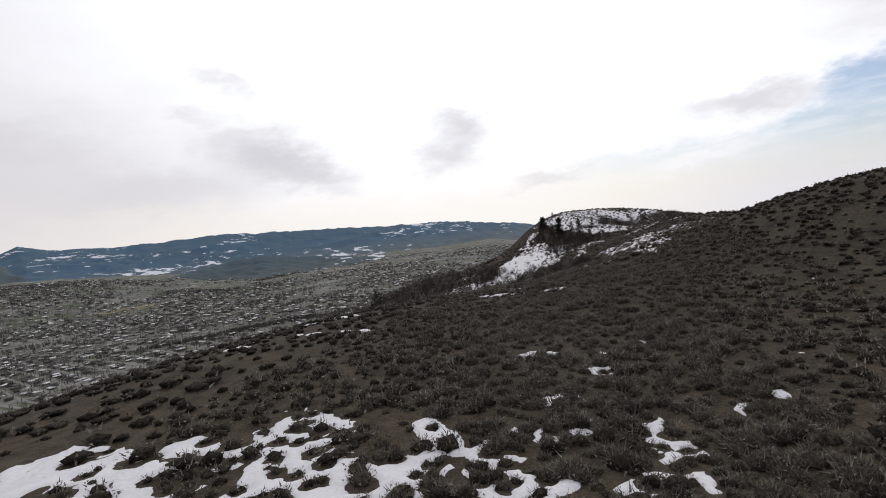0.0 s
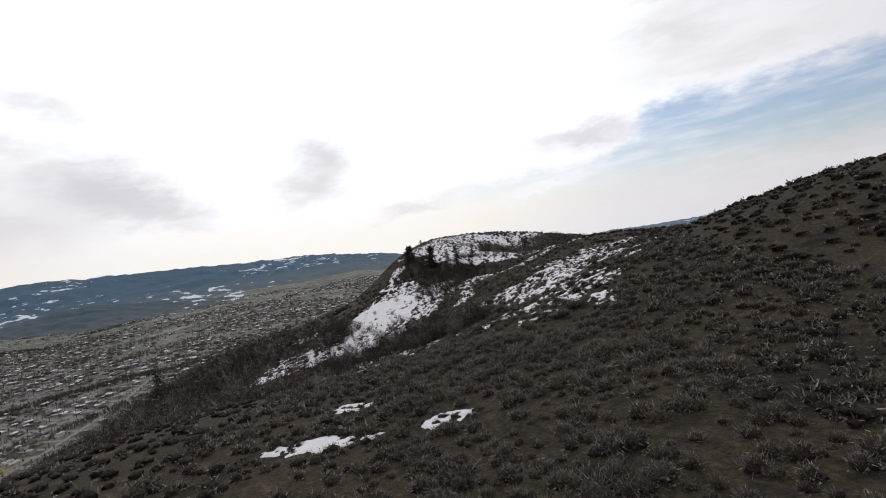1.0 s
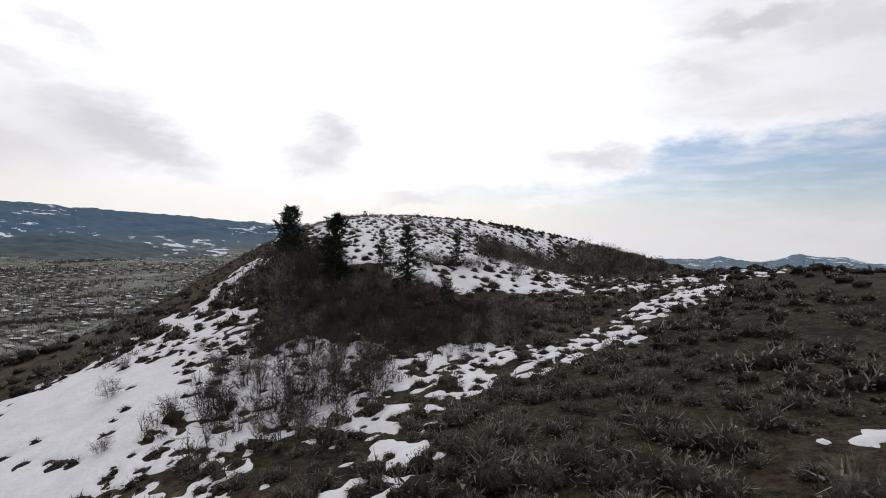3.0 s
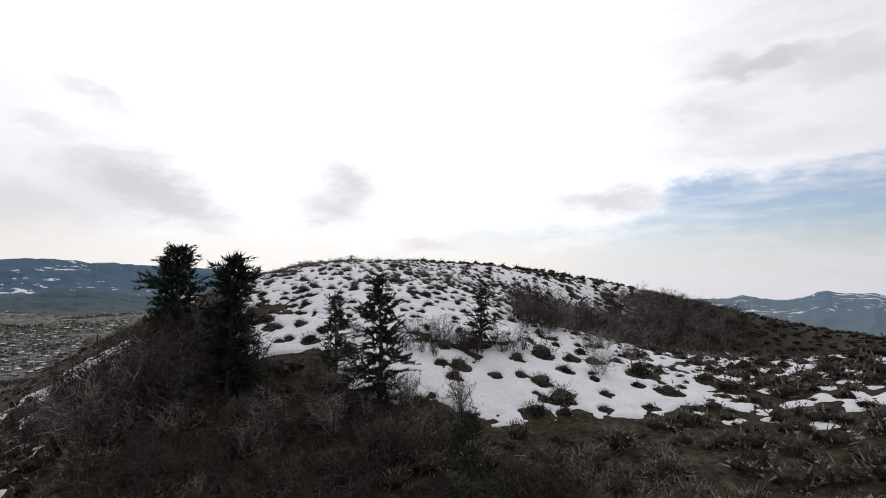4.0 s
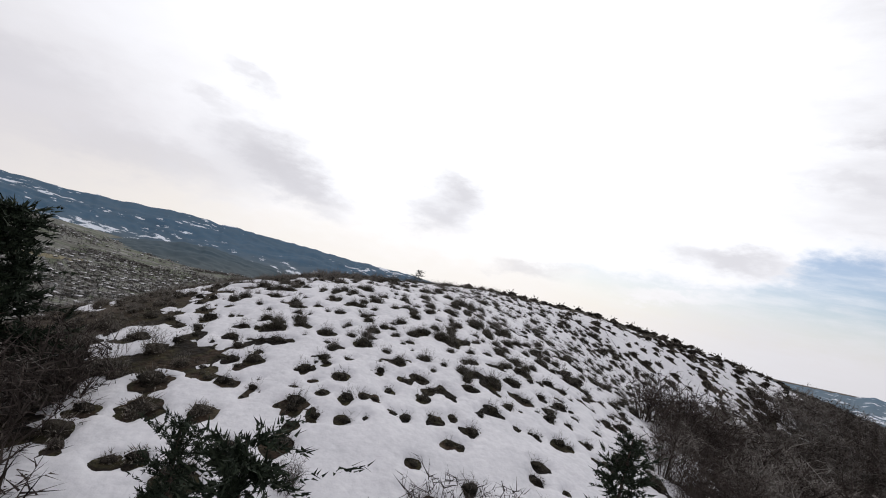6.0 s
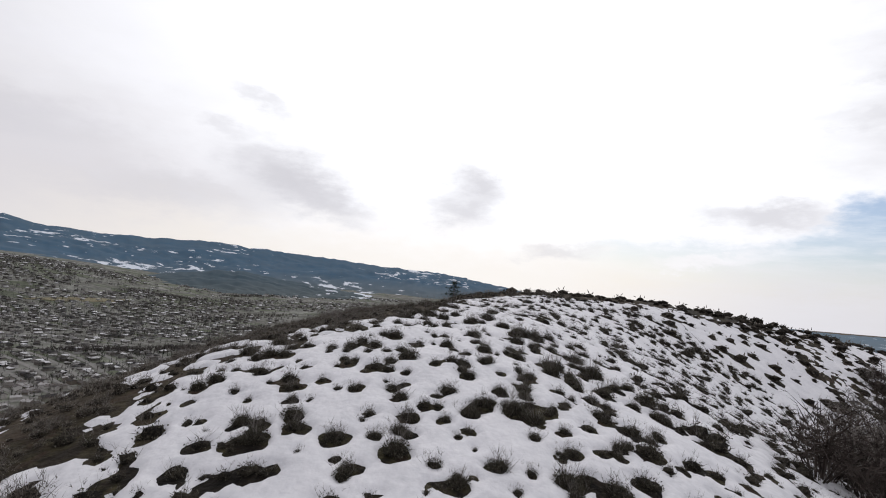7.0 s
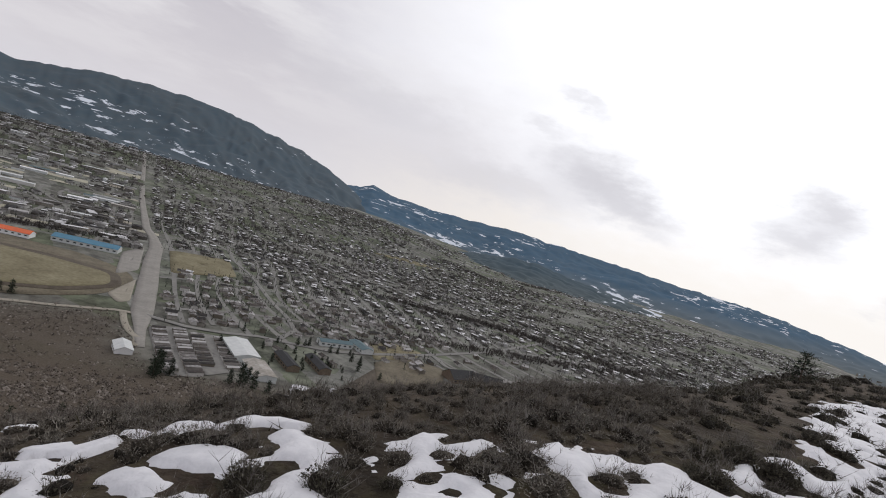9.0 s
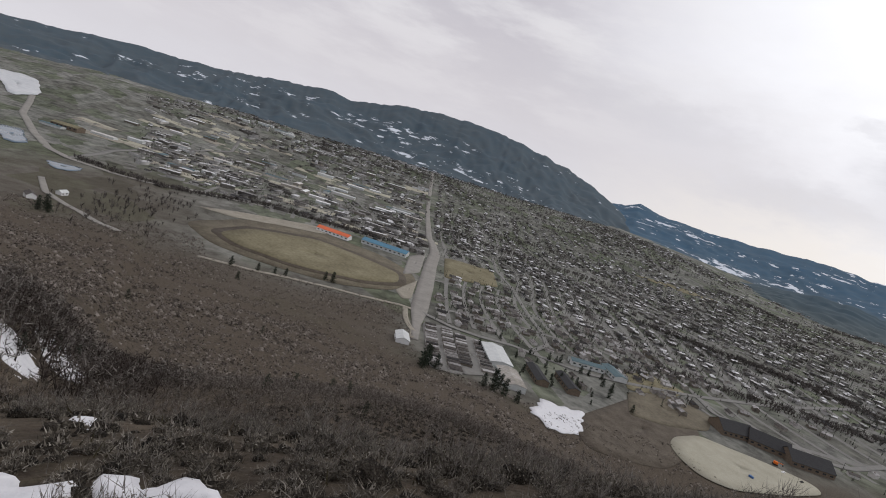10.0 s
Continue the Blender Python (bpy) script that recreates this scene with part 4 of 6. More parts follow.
# ---------------------------------------------------------------- sagebrush
def build_sage():
    kinds = {"near": [sage_shape(k, 16, 112, 0, 6, 3, 1.15, 0.80, 1.0, 0.75) for k in range(6)], "mid": [sage_shape(40 + k, 3, 28, 0, 5, 2, 1.8, 0.80, 1.0, 0.95) for k in range(6)], "far": [sage_shape(60 + k, 1, 5, 0, 4, 2, 2.6, 0.80) for k in range(6)],
             "brow": [sage_shape(30 + k, 300, 200, 70, 9, 3, 0.62, 0.80, 1.0, 0.7) for k in range(6)],
             "crown": [sage_shape(k, 40, 80, 22, 7, 3, 1.3, 0.80, 1.25, 0.55) for k in range(6)]}
    fine = [sage_shape(20 + k, 300, 620, 80, 12, 4, 0.9, 0.80, 1.3, 0.36) for k in range(6)]
    pick = rng.integers(0, 6, len(sage))
    turn = rng.random(len(sage)) * 6.283
    tall = sage_size * rng.uniform(0.85, 1.25, len(sage))
    at = on_land(sage)
    off = off_ridge(sage)
    crown = on_crown(sage) & ~on_brow(sage)
    level = np.where(crown, 3, np.where((np.hypot(sage[:, 0] - 30.5, sage[:, 1] - 146) < 8.5) & ((sage_size > 0.5) | (rng.random(len(sage)) < 0.3)), 4, np.where(off < 8, 0, np.where(off < 19, 1, 2))))
    # the ones on the crown stand singly
    near = np.hypot(sage[:, 0] - 35.5, sage[:, 1] - 145) + 50 * ~crown
    order = np.argsort(near)
    single = order[:290]
    rest = np.ones(len(sage), bool)
    rest[single] = False
    names = ("leaves", "twig_spray", "dense_body")
    meshes = []
    for k in range(6):
        trio = []
        for (v, f), mat, nm in zip(fine[k], (M_SAGE_LOW, M_SAGE_DRY, M_SAGE_BODY_SHADE), names):
            ob = mesh_object(nm, v, f, mat, False)
            trio.append(ob.data)
            bpy.data.objects.remove(ob)
        meshes.append(trio)
    for i in single:
        e = new("sagebrush")
        e.matrix_world = Matrix.LocRotScale(Vector(at[i]), Euler((0, 0, turn[i])), Vector((sage_size[i], sage_size[i], tall[i])))
        tagged(e, "low dark sagebrush with pale forked twigs in melting snow" if on_snow[i] else "low dark sagebrush with pale twigs on brown soil", "shrub", "sagebrush on the hill")
        for me, nm in zip(meshes[pick[i]], names):
            piece = new(nm, me)
            piece.parent = e
            if nm != "dense_body":
                tagged(piece, kind="stuff")

    def lay(name, label, mat, part, levels):
        pcs = []
        for lv in levels:
            for k in range(6):
                shape = kinds[("near", "mid", "far", "crown", "brow")[lv]][k][part]
                m = rest & (pick == k) & (level == lv)
                if m.any() and len(shape[0]):
                    pcs.append(strewn(shape, at[m], sage_size[m], tall[m], turn[m]))
        v, f = joined(pcs)
        tagged(mesh_object(name, v, f, mat, False), label, "sagebrush", kind="stuff")

    lay("sagebrush_leaves", "grey-green sagebrush foliage covering the hillsides", M_SAGE, 0, (0, 1, 2, 4))
    lay("crown_sagebrush", "low dark sagebrush dotted over the snowy hill", M_SAGE_LOW, 0, (3,))
    lay("sagebrush_twigs", "pale dry sagebrush twigs standing over the foliage", M_SAGE_DRY, 1, (3, 4))
    # bodies coloured far darker than the leaves, as painted inner shade
    lay("sagebrush_bodies", "dense inner growth of the hillside sagebrush, darkened with painted shade", M_SAGE_HEART_SHADE, 2, (0, 1, 2, 4))
    lay("crown_sagebrush_bodies", "inner growth of the sagebrush in the snow, darkened with painted shade", M_SAGE_BODY_SHADE, 2, (3,))


build_sage()


def build_tufts():
    """Dry grass tufts and litter between the bushes along the ridge."""
    g = np.random.default_rng(17)
    c = jitter_grid(g, -12, 48, 5, 156, 0.36)
    c = c[(off_ridge(c) < 10) & ~on_crown(c) | on_brow(c)]
    f = snow_field(c[:, 0], c[:, 1])
    c = c[(f < 0) & (g.random(len(c)) < np.clip(0.5 + 0.9 * fbm2(c[:, 0], c[:, 1], 3.5, 57), 0.05, 0.95))]
    kinds = []
    for k in range(4):
        n = 9
        foot = g.normal(size=(n, 3)) * (0.22, 0.22, 0)
        kinds.append(blades(g, n, foot, foot + g.normal(size=(n, 3)) * (0.25, 0.25, 0.1) + (0, 0, 0.30), 0.035 + 0.03 * g.random(n)))
    pk, tn, sz = g.integers(0, 4, len(c)), g.random(len(c)) * 6.283, g.uniform(0.22, 0.5, len(c))
    v, f = joined([strewn(kinds[k], on_land(c[pk == k], 0.01), sz[pk == k], sz[pk == k] * 0.6, tn[pk == k]) for k in range(4)])
    tagged(mesh_object("grass_tufts", v, f, M_TUFT, False), "dry olive grass tufts between the sagebrush", "grass", kind="stuff")


build_tufts()


# ---------------------------------------------------------------- bare brush
def build_brush():
    shapes = [brush_shape(40 + k, 18, 120, 260, 1.2) for k in range(5)]
    light = [brush_shape(60 + k, 8, 50, 105, 1.5) for k in range(5)]
    low = [brush_shape(90 + k, 9, 46, 70, 2.0) for k in range(5)]
    mound = [joined(sage_shape(70 + k, 0, 40, 0, 5, 2, 1.5, 1.1, 1.0, 0.9)[::2]) for k in range(5)]
    twiggy = [brush_shape(75 + k, 5, 24, 40, 2.0) for k in range(5)]
    far = [joined(sage_shape(80 + k, 6, 8, 0, 5, 1, 3.4, 1.0)[::2]) for k in range(4)]

    def put(kinds, c, h, wide):
        pk, tn = rng.integers(0, len(kinds), len(c)), rng.random(len(c)) * 6.283
        return [strewn(kinds[k], on_land(c[pk == k]), h[pk == k] * wide, h[pk == k], tn[pk == k]) for k in range(len(kinds)) if (pk == k).any()]

    c = jitter_grid(rng, -45, 92, 78, 178, 0.62)
    d, h = thicket(c[:, 0], c[:, 1])
    on = snow_field(c[:, 0], c[:, 1]) > 0.1
    keep = rng.random(len(c)) < d * np.where(on, np.where(c[:, 1] < 101, 0.18, np.where(c[:, 1] < 114, 0.50, 0.75)), 1.0) * np.where((c[:, 0] < 26) & (c[:, 1] < 122), np.clip(0.70 + 1.4 * fbm2(c[:, 0], c[:, 1], 4.2, 71), 0.08, 1), np.clip(0.85 + 0.6 * fbm2(c[:, 0], c[:, 1], 5, 71), 0, 1))
    c, h = c[keep], h[keep]
    hh = h * rng.uniform(0.55, 1.1, len(c))
    off = off_ridge(c)
    thin = rng.random(len(c)) < np.where(c[:, 0] > 30, 0.95, 0.85)
    pale = rng.random(len(c)) < 0.16 + 0.14 * step((24 - c[:, 0]) / 2.0) + 0.30 * step((c[:, 0] - 37) / 1.0) + 0.25 * fbm2(c[:, 0], c[:, 1], 4, 73)
    for m, mat, nm, label in ((~pale, M_BRUSH, "bare_thicket", "dark leafless brown shrubs crowding the gully and slopes"), (pale, M_SAGE_DRY, "grey_thicket", "grey leafless shrubs standing among darker brush")):
        nr, fr = m & (off < 12), m & (off >= 12) & thin
        v, f = joined(put(shapes, c[nr], hh[nr], 1.1) + put(light, c[fr & ((off < 22) | (c[:, 0] > 30))], hh[fr & ((off < 22) | (c[:, 0] > 30))], 1.25) + put(twiggy, c[fr & (off >= 22) & (c[:, 0] < 30)], hh[fr & (off >= 22) & (c[:, 0] < 30)] * 1.15, 1.3))
        tagged(mesh_object(nm, v, f, mat, False), label, "brush", kind="stuff")
    # dark low growth under the taller shrubs
    c = jitter_grid(rng, 8, 62, 80, 158, 0.55)
    d, h = thicket(c[:, 0], c[:, 1])
    keep = (rng.random(len(c)) < 1.4 * d * np.clip(0.85 + 0.9 * fbm2(c[:, 0], c[:, 1], 3, 79), 0, 1)) & (off_ridge(c) < 26) & (c[:, 0] < 42) & ((snow_field(c[:, 0], c[:, 1]) < 0.05) | (rng.random(len(c)) < np.where(c[:, 1] < 112, 0.12, 0.45)))
    c, h = c[keep], h[keep]
    v, f = joined(put(low, c, h * rng.uniform(0.45, 0.85, len(c)), 1.1))
    tagged(mesh_object("dark_undergrowth", v, f, M_BRUSH, False), "dark low undergrowth between the leafless shrubs", "brush", kind="stuff")
    # low brush down the open slope towards the valley
    c = np.concatenate([jitter_grid(rng, -30, 14, 136, 190, 0.72), jitter_grid(rng, -90, -30, 136, 215, 1.1)])
    q = -c[:, 0] * 0.8 + c[:, 1] * 0.6 - 64.5
    snow = snow_field(c[:, 0], c[:, 1])
    keep = (q > 0) & (rng.random(len(c)) < np.clip(0.8 + 0.8 * fbm2(c[:, 0], c[:, 1], 7, 75), 0.25, 1)) & ((snow < 0.05) | (rng.random(len(c)) < 0.06))
    c = c[keep]
    hh = rng.uniform(0.5, 0.95, len(c)) * np.clip(0.6 + (np.hypot(c[:, 0] - 28, c[:, 1] - 146)) / 60, 0.7, 2.0)
    grey = rng.random(len(c)) < 0.4
    for m, mat, nm, label in ((grey, M_SLOPE_SAGE, "slope_brush", "low grey brush on the slope over the town"), (~grey, M_HILL_BRUSH, "dark_slope_brush", "dark brown leafless brush on the slope over the town")):
        close = np.hypot(c[:, 0] - 30, c[:, 1] - 146) < 48
        v, f = joined(put(twiggy, c[m & close], hh[m & close] * 1.15, 1.4) + put(mound, c[m & ~close], hh[m & ~close], 1.25))
        tagged(mesh_object(nm, v, f, mat, False), label, "brush", kind="stuff")
    pieces = []
    for x0, x1, y0, y1, gap, lo, hi in ((-200, 40, 30, 330, 2.6, 1.0, 2.6), (-700, 40, -160, 620, 5.4, 2.0, 4.4)):
        c = jitter_grid(rng, x0, x1, y0, y1, gap)
        x, y = c[:, 0], c[:, 1]
        keep = ((valley(x, y) < 0.5) | (brushy(x, y) > 0.4)) & ((y > 212) | (x < -40)) & (-x * 0.9 + (y - 60) * 0.35 > 30)
        if gap > 3:
            keep &= ~((x > -200) & (y > 30) & (y < 330))
        keep &= rng.random(len(c)) < np.clip(0.75 + 1.1 * fbm2(x, y, 45, 77), 0.12, 1)
        c = c[keep]
        pieces += put(far, c, rng.uniform(lo, hi, len(c)) * 1.25, 1.4)
    v, f = joined(pieces)
    tagged(mesh_object("hillside_brush", v, f, M_HILL_BRUSH, False), "brown leafless brush down the long hillside", "brush", kind="stuff")


build_brush()


# ---------------------------------------------------------------- conifers
def part(name, bm, mat, parent, label="", smooth=False):
    me = bpy.data.meshes.new(name)
    bm.to_mesh(me)
    bm.free()
    me.materials.append(mat)
    if smooth:
        me.polygons.foreach_set("use_smooth", np.ones(len(me.polygons), bool))
    ob = new(name, me)
    ob.parent = parent
    if label:
        ob["label"] = label
    return ob


def conifer(name, x, y, height, spread_r, seed, label, leaders=1, needles=5200, base=None, shaggy=0.35, leaf=1.0):
    """A conifer: tapered trunk with limbs, and a crown of needle sprays with gaps."""
    rg = np.random.default_rng(seed)
    z0 = float(land(np.array([x]), np.array([y]))[0]) if base is None else base
    e = new(name)
    e.location = (x, y, z0 - 0.1)
    tagged(e, label, "tree", "conifers in the gully" if leaders else "")
    bm = bmesh.new()
    r0 = height * 0.022
    rings = 7
    prev = None
    for i in range(rings):
        u = i / (rings - 1)
        c = Vector((0.03 * height * math.sin(u * 2.2 + seed) * u, 0.02 * height * math.cos(u * 3 + seed) * u, u * height * 0.97))
        ring = [bm.verts.new(c + Vector((math.cos(a), math.sin(a), 0)) * (r0 * (1 - u) + 0.008)) for a in np.linspace(0, 2 * math.pi, 7)[:-1]]
        if prev:
            for k in range(6):
                bm.faces.new((prev[k], prev[(k + 1) % 6], ring[(k + 1) % 6], ring[k]))
        prev = ring
    # limbs in uneven whorls
    limbs = []
    n = int(20 + min(height, 6) * 11)
    for i in range(n):
        u = 0.05 + 0.93 * (i + rg.random()) / n
        ang = i * 2.4 + rg.normal() * 0.4
        reach = spread_r * (1 - u) ** 0.72 * (1 - shaggy + shaggy * 2 * rg.random()) * (0.75 + 0.25 * math.sin(u * 19 + seed)) + 0.05 * spread_r
        a0 = Vector((0.03 * height * math.sin(u * 2.2 + seed) * u, 0.02 * height * math.cos(u * 3 + seed) * u, u * height * 0.97))
        a1 = a0 + Vector((math.cos(ang) * reach, math.sin(ang) * reach, reach * (0.55 * u - 0.12 + 0.15 * rg.normal())))
        limbs.append((np.array(a0), np.array(a1), reach))
        w = 0.012 * height * (1 - u) * 0.5 + 0.006
        up = Vector((0, 0, w))
        sd = Vector((-math.sin(ang), math.cos(ang), 0)) * w
        v = [bm.verts.new(a0 + sd), bm.verts.new(a0 - sd), bm.verts.new(a0 + up), bm.verts.new(a1)]
        for f in ((0, 1, 3), (1, 2, 3), (2, 0, 3)):
            bm.faces.new([v[k] for k in f])
    part("trunk", bm, M_BARK, e)
    # needle sprays: short blades set along side branchlets of every limb
    per = 9
    la0, la1, lr = (np.array([q[i] for q in limbs]) for i in range(3))
    u = 0.15 + 0.85 * rg.random((len(limbs), per, 1))
    foot = la0[:, None] + (la1 - la0)[:, None] * u
    out = ((la1 - la0) / (lr[:, None] + 1e-6))[:, None]
    side = rg.normal(size=(len(limbs), per, 3)) * (0.75, 0.75, 0.45)
    tipb = foot + (out * 0.7 + side + (0, 0, 0.12)) * (0.16 * spread_r + 0.18 * lr[:, None, None]) * (0.6 + 0.6 * rg.random((len(limbs), per, 1)))
    weight = np.repeat(lr + 0.10 * spread_r, per)
    k = rg.choice(len(limbs) * per, needles, p=weight / weight.sum())
    fb, tb = foot.reshape(-1, 3)[k], tipb.reshape(-1, 3)[k]
    b = fb + (tb - fb) * (0.10 + 0.95 * rg.random((needles, 1))) + rg.normal(size=(needles, 3)) * 0.012 * spread_r
    way = (tb - fb) / (np.linalg.norm(tb - fb, axis=1, keepdims=True) + 1e-6)
    grow = height * 0.55 * leaf
    t = b + (way * 0.9 + rg.normal(size=(needles, 3)) * 0.55 + (0, 0, 0.15)) * (0.034 + 0.030 * rg.random((needles, 1))) * grow
    v, f = blades(rg, needles, b, t, (0.017 + 0.012 * rg.random(needles)) * grow)
    mesh_object("crown", v, f, M_NEEDLE, False, e)
    return e


conifer("pine_tree", 27.4, 137.0, 4.1, 1.45, 3, "dark green pine with an uneven broad crown above brush", needles=22000, shaggy=0.5)
conifer("fir_tree", 30.3, 131.4, 4.55, 1.15, 5, "dark green fir with a pointed crown above brush", needles=21000)
conifer("fir_tree", 34.92, 129.9, 4.05, 1.1, 8, "dark fir with bare gaps between its limbs", needles=40000, shaggy=0.25, leaf=0.5)
conifer("fir_tree", 33.66, 132.0, 2.75, 0.85, 9, "young green fir beside a taller fir", needles=24000, shaggy=0.25, leaf=0.55)
conifer("fir_tree", 39.43, 133.6, 2.95, 0.75, 12, "young fir standing in leafless shrubs", needles=15000, leaf=0.72)
conifer("fir_tree", 36.3, 124.8, 2.2, 0.8, 15, "small dark fir at the gully edge", needles=5000)
conifer("pine_tree", 36.3, 165.2, 1.3, 0.6, 17, "lone bushy green pine on the crest", needles=6000, shaggy=0.6)
conifer("pine_tree", -17.0, 121.1, 6.2, 1.9, 21, "dark pine at the foot of the brushy gully", needles=4200)
conifer("juniper", 11.7, 84.3, 1.3, 0.5, 23, "small dark columnar juniper on the slope", needles=1500, shaggy=0.2)
conifer("juniper", 49.6, 112.4, 0.8, 0.36, 25, "small dark juniper on the bare knoll", needles=1200, shaggy=0.2)
conifer("juniper", 15.2, 113.3, 1.1, 0.30, 27, "small dark juniper standing in snow", needles=1200, shaggy=0.2)
conifer("juniper", 61.5, 157.5, 2.0, 0.7, 29, "dark juniper among leafless brush", needles=1600, shaggy=0.2)

for n, (x, y, h) in enumerate(((-8, 156, 1.6), (-10, 159, 1.7), (-11, 163, 1.6), (7, 158, 1.1), (-7, 163, 1.5), (-4, 140, 1.5), (-11, 141, 1.7), (-16, 142, 1.6), (-20, 141, 1.9), (-25, 143, 1.8), (-30, 142.6, 2.0), (-36, 144, 2.0), (-211, 143, 5), (-239, 209, 5))):
    conifer("juniper", x, y, h, h * 0.28, 60 + n, "small dark columnar juniper on the brushy slope", needles=700, shaggy=0.2, leaf=1.8)


# ---------------------------------------------------------------- single bare shrubs on the snow
def bare_shrub(x, y, h, seed, label):
    sh = brush_shape(seed, 26, 260, 700, 0.75)
    v, f = sh
    ob = mesh_object("bare_shrub", v * (h * 1.15, h * 1.15, h), f, M_SAGE_DRY if seed % 2 else M_BRUSH, False)
    z = float(land(np.array([x]), np.array([y]))[0])
    ob.location = (x, y, z)
    tagged(ob, label, "shrub", "bare shrubs on the snow")


for x, y, h, sd in ((45.6, 134.6, 1.25, 101), (45.9, 133.2, 0.95, 103), (42.9, 137.2, 1.5, 104), (19.2, 109.5, 1.15, 105), (17.0, 108.6, 0.8, 107), (18.6, 114.3, 1.0, 108), (20.6, 120.6, 1.1, 109), (16.5, 119.5, 0.9, 111),
                    (19.8, 124.8, 0.9, 112), (22.0, 115.4, 0.8, 113), (14.4, 112.2, 0.9, 115), (23.4, 124.4, 0.8, 116), (6.5, 92.0, 1.4, 117), (9.5, 95.5, 1.1, 118), (31.0, 86.5, 0.9, 119), (26.0, 82.5, 1.3, 121), (34.5, 134.6, 0.8, 122), (40.6, 129.2, 0.7, 123), (44.6, 134.0, 1.3, 125), (43.3, 131.2, 1.25, 127), (43.7, 136.6, 1.7, 128)):
    bare_shrub(x, y, h, sd, "leafless forked shrub standing in old snow")


# ---------------------------------------------------------------- the town on the valley floor
ROAD_U = np.array([-0.895, 0.446])
ROAD_V = np.array([0.446, 0.895])
ROAD_O = np.array([-553.0, 480.0])


def ground_at(x, y):
    return float(land(np.array([float(x)]), np.array([float(y)]))[0])


def ribbon(name, pts, width, mat, label, category="road", lift=0.5, kind="structure"):
    """A road laid on the ground along a line of places."""
    p = np.array(pts, float)
    seg = np.hypot(*np.diff(p, axis=0).T)
    t = np.concatenate([[0], np.cumsum(seg)])
    n = max(3, int(t[-1] / 12))
    u = np.linspace(0, t[-1], n)
    c = np.column_stack([np.interp(u, t, p[:, 0]), np.interp(u, t, p[:, 1])])
    w = np.interp(u, t, np.broadcast_to(width, len(p)))
    d = np.gradient(c, axis=0)
    d /= np.hypot(d[:, 0], d[:, 1])[:, None] + 1e-9
    nrm = np.column_stack([-d[:, 1], d[:, 0]])
    cols = [c + nrm * w[:, None] * k for k in (-0.5, -0.17, 0.17, 0.5)]
    X = np.stack(cols, 1)
    Z = land(X[..., 0], X[..., 1]).max(1, keepdims=True) + lift + 0 * X[..., 0]
    top = np.concatenate([X, Z[..., None]], -1)
    v = top.reshape(-1, 3)
    ob = mesh_object(name, v, grid_faces(4, n), mat)
    mod = ob.modifiers.new("thickness", "SOLIDIFY")
    mod.thickness, mod.offset = 0.3, -1
    tagged(ob, label, category, kind=kind)
    return ob


def patch(name, cx, cy, rx, ry, turn, mat, label, category, lift=0.2, square=False, thick=0.3, ragged=0.0):
    """A level plot: an oval or a rectangle laid on the ground."""
    n = 40
    a = np.linspace(0, 2 * math.pi, n, endpoint=False)
    if square:
        q = np.maximum(np.abs(np.cos(a)), np.abs(np.sin(a)))
        ux, uy = np.cos(a) / q, np.sin(a) / q
    else:
        ux, uy = np.sign(np.cos(a)) * np.abs(np.cos(a)) ** 0.8, np.sin(a)
    c, s = math.cos(radians(turn)), math.sin(radians(turn))
    rows = []
    for k in (1.0, 0.66, 0.33, 0.02):
        edge = 1 + ragged * (np.sin(3 * a + 1) + 0.6 * np.sin(7 * a) + 0.5 * np.sin(12 * a + 2))
        x, y = ux * rx * k * edge, uy * ry * k * edge
        X, Y = cx + x * c - y * s, cy + x * s + y * c
        rows.append(np.column_stack([X, Y, land(X, Y) + lift]))
    v = np.concatenate(rows)
    i = np.arange(4 * n).reshape(4, n)
    f = np.stack([i[:-1], np.roll(i, -1, 1)[:-1], np.roll(i, -1, 1)[1:], i[1:]], -1).reshape(-1, 4)
    ob = mesh_object(name, v, f, mat)
    mod = ob.modifiers.new("thickness", "SOLIDIFY")
    mod.thickness, mod.offset = thick, -1
    tagged(ob, label, category, kind="structure")
    return ob


def plot(name, corners, mat, label, category, lift=0.3, thick=0.3, ragged=0.0, rounding=2):
    """A level plot with the given outline, laid on the ground."""
    p = np.array(corners + corners[:1], float)
    t = np.concatenate([[0], np.cumsum(np.hypot(*np.diff(p, axis=0).T))])
    n = 64
    u = np.linspace(0, t[-1], n, endpoint=False)
    e = np.column_stack([np.interp(u, t, p[:, 0]), np.interp(u, t, p[:, 1])])
    for _ in range(rounding):
        e = 0.25 * np.roll(e, 1, 0) + 0.5 * e + 0.25 * np.roll(e, -1, 0)
    mid = e.mean(0)
    k = np.arange(n) * 6.283 / n
    e = mid + (e - mid) * (1 + ragged * (np.sin(5 * k + 1) + 0.7 * np.sin(11 * k) + 0.6 * np.sin(17 * k + 2)))[:, None]
    rows = []
    for q in (1.0, 0.75, 0.5, 0.25, 0.01):
        r = mid + (e - mid) * q
        rows.append(np.column_stack([r, land(r[:, 0], r[:, 1]) + lift]))
    i = np.arange(5 * n).reshape(5, n)
    f = np.stack([i[:-1], np.roll(i, -1, 1)[:-1], np.roll(i, -1, 1)[1:], i[1:]], -1).reshape(-1, 4)
    ob = mesh_object(name, np.concatenate(rows), f, mat)
    mod = ob.modifiers.new("thickness", "SOLIDIFY")
    mod.thickness, mod.offset = thick, -1
    tagged(ob, label, category, kind="structure")
    return ob


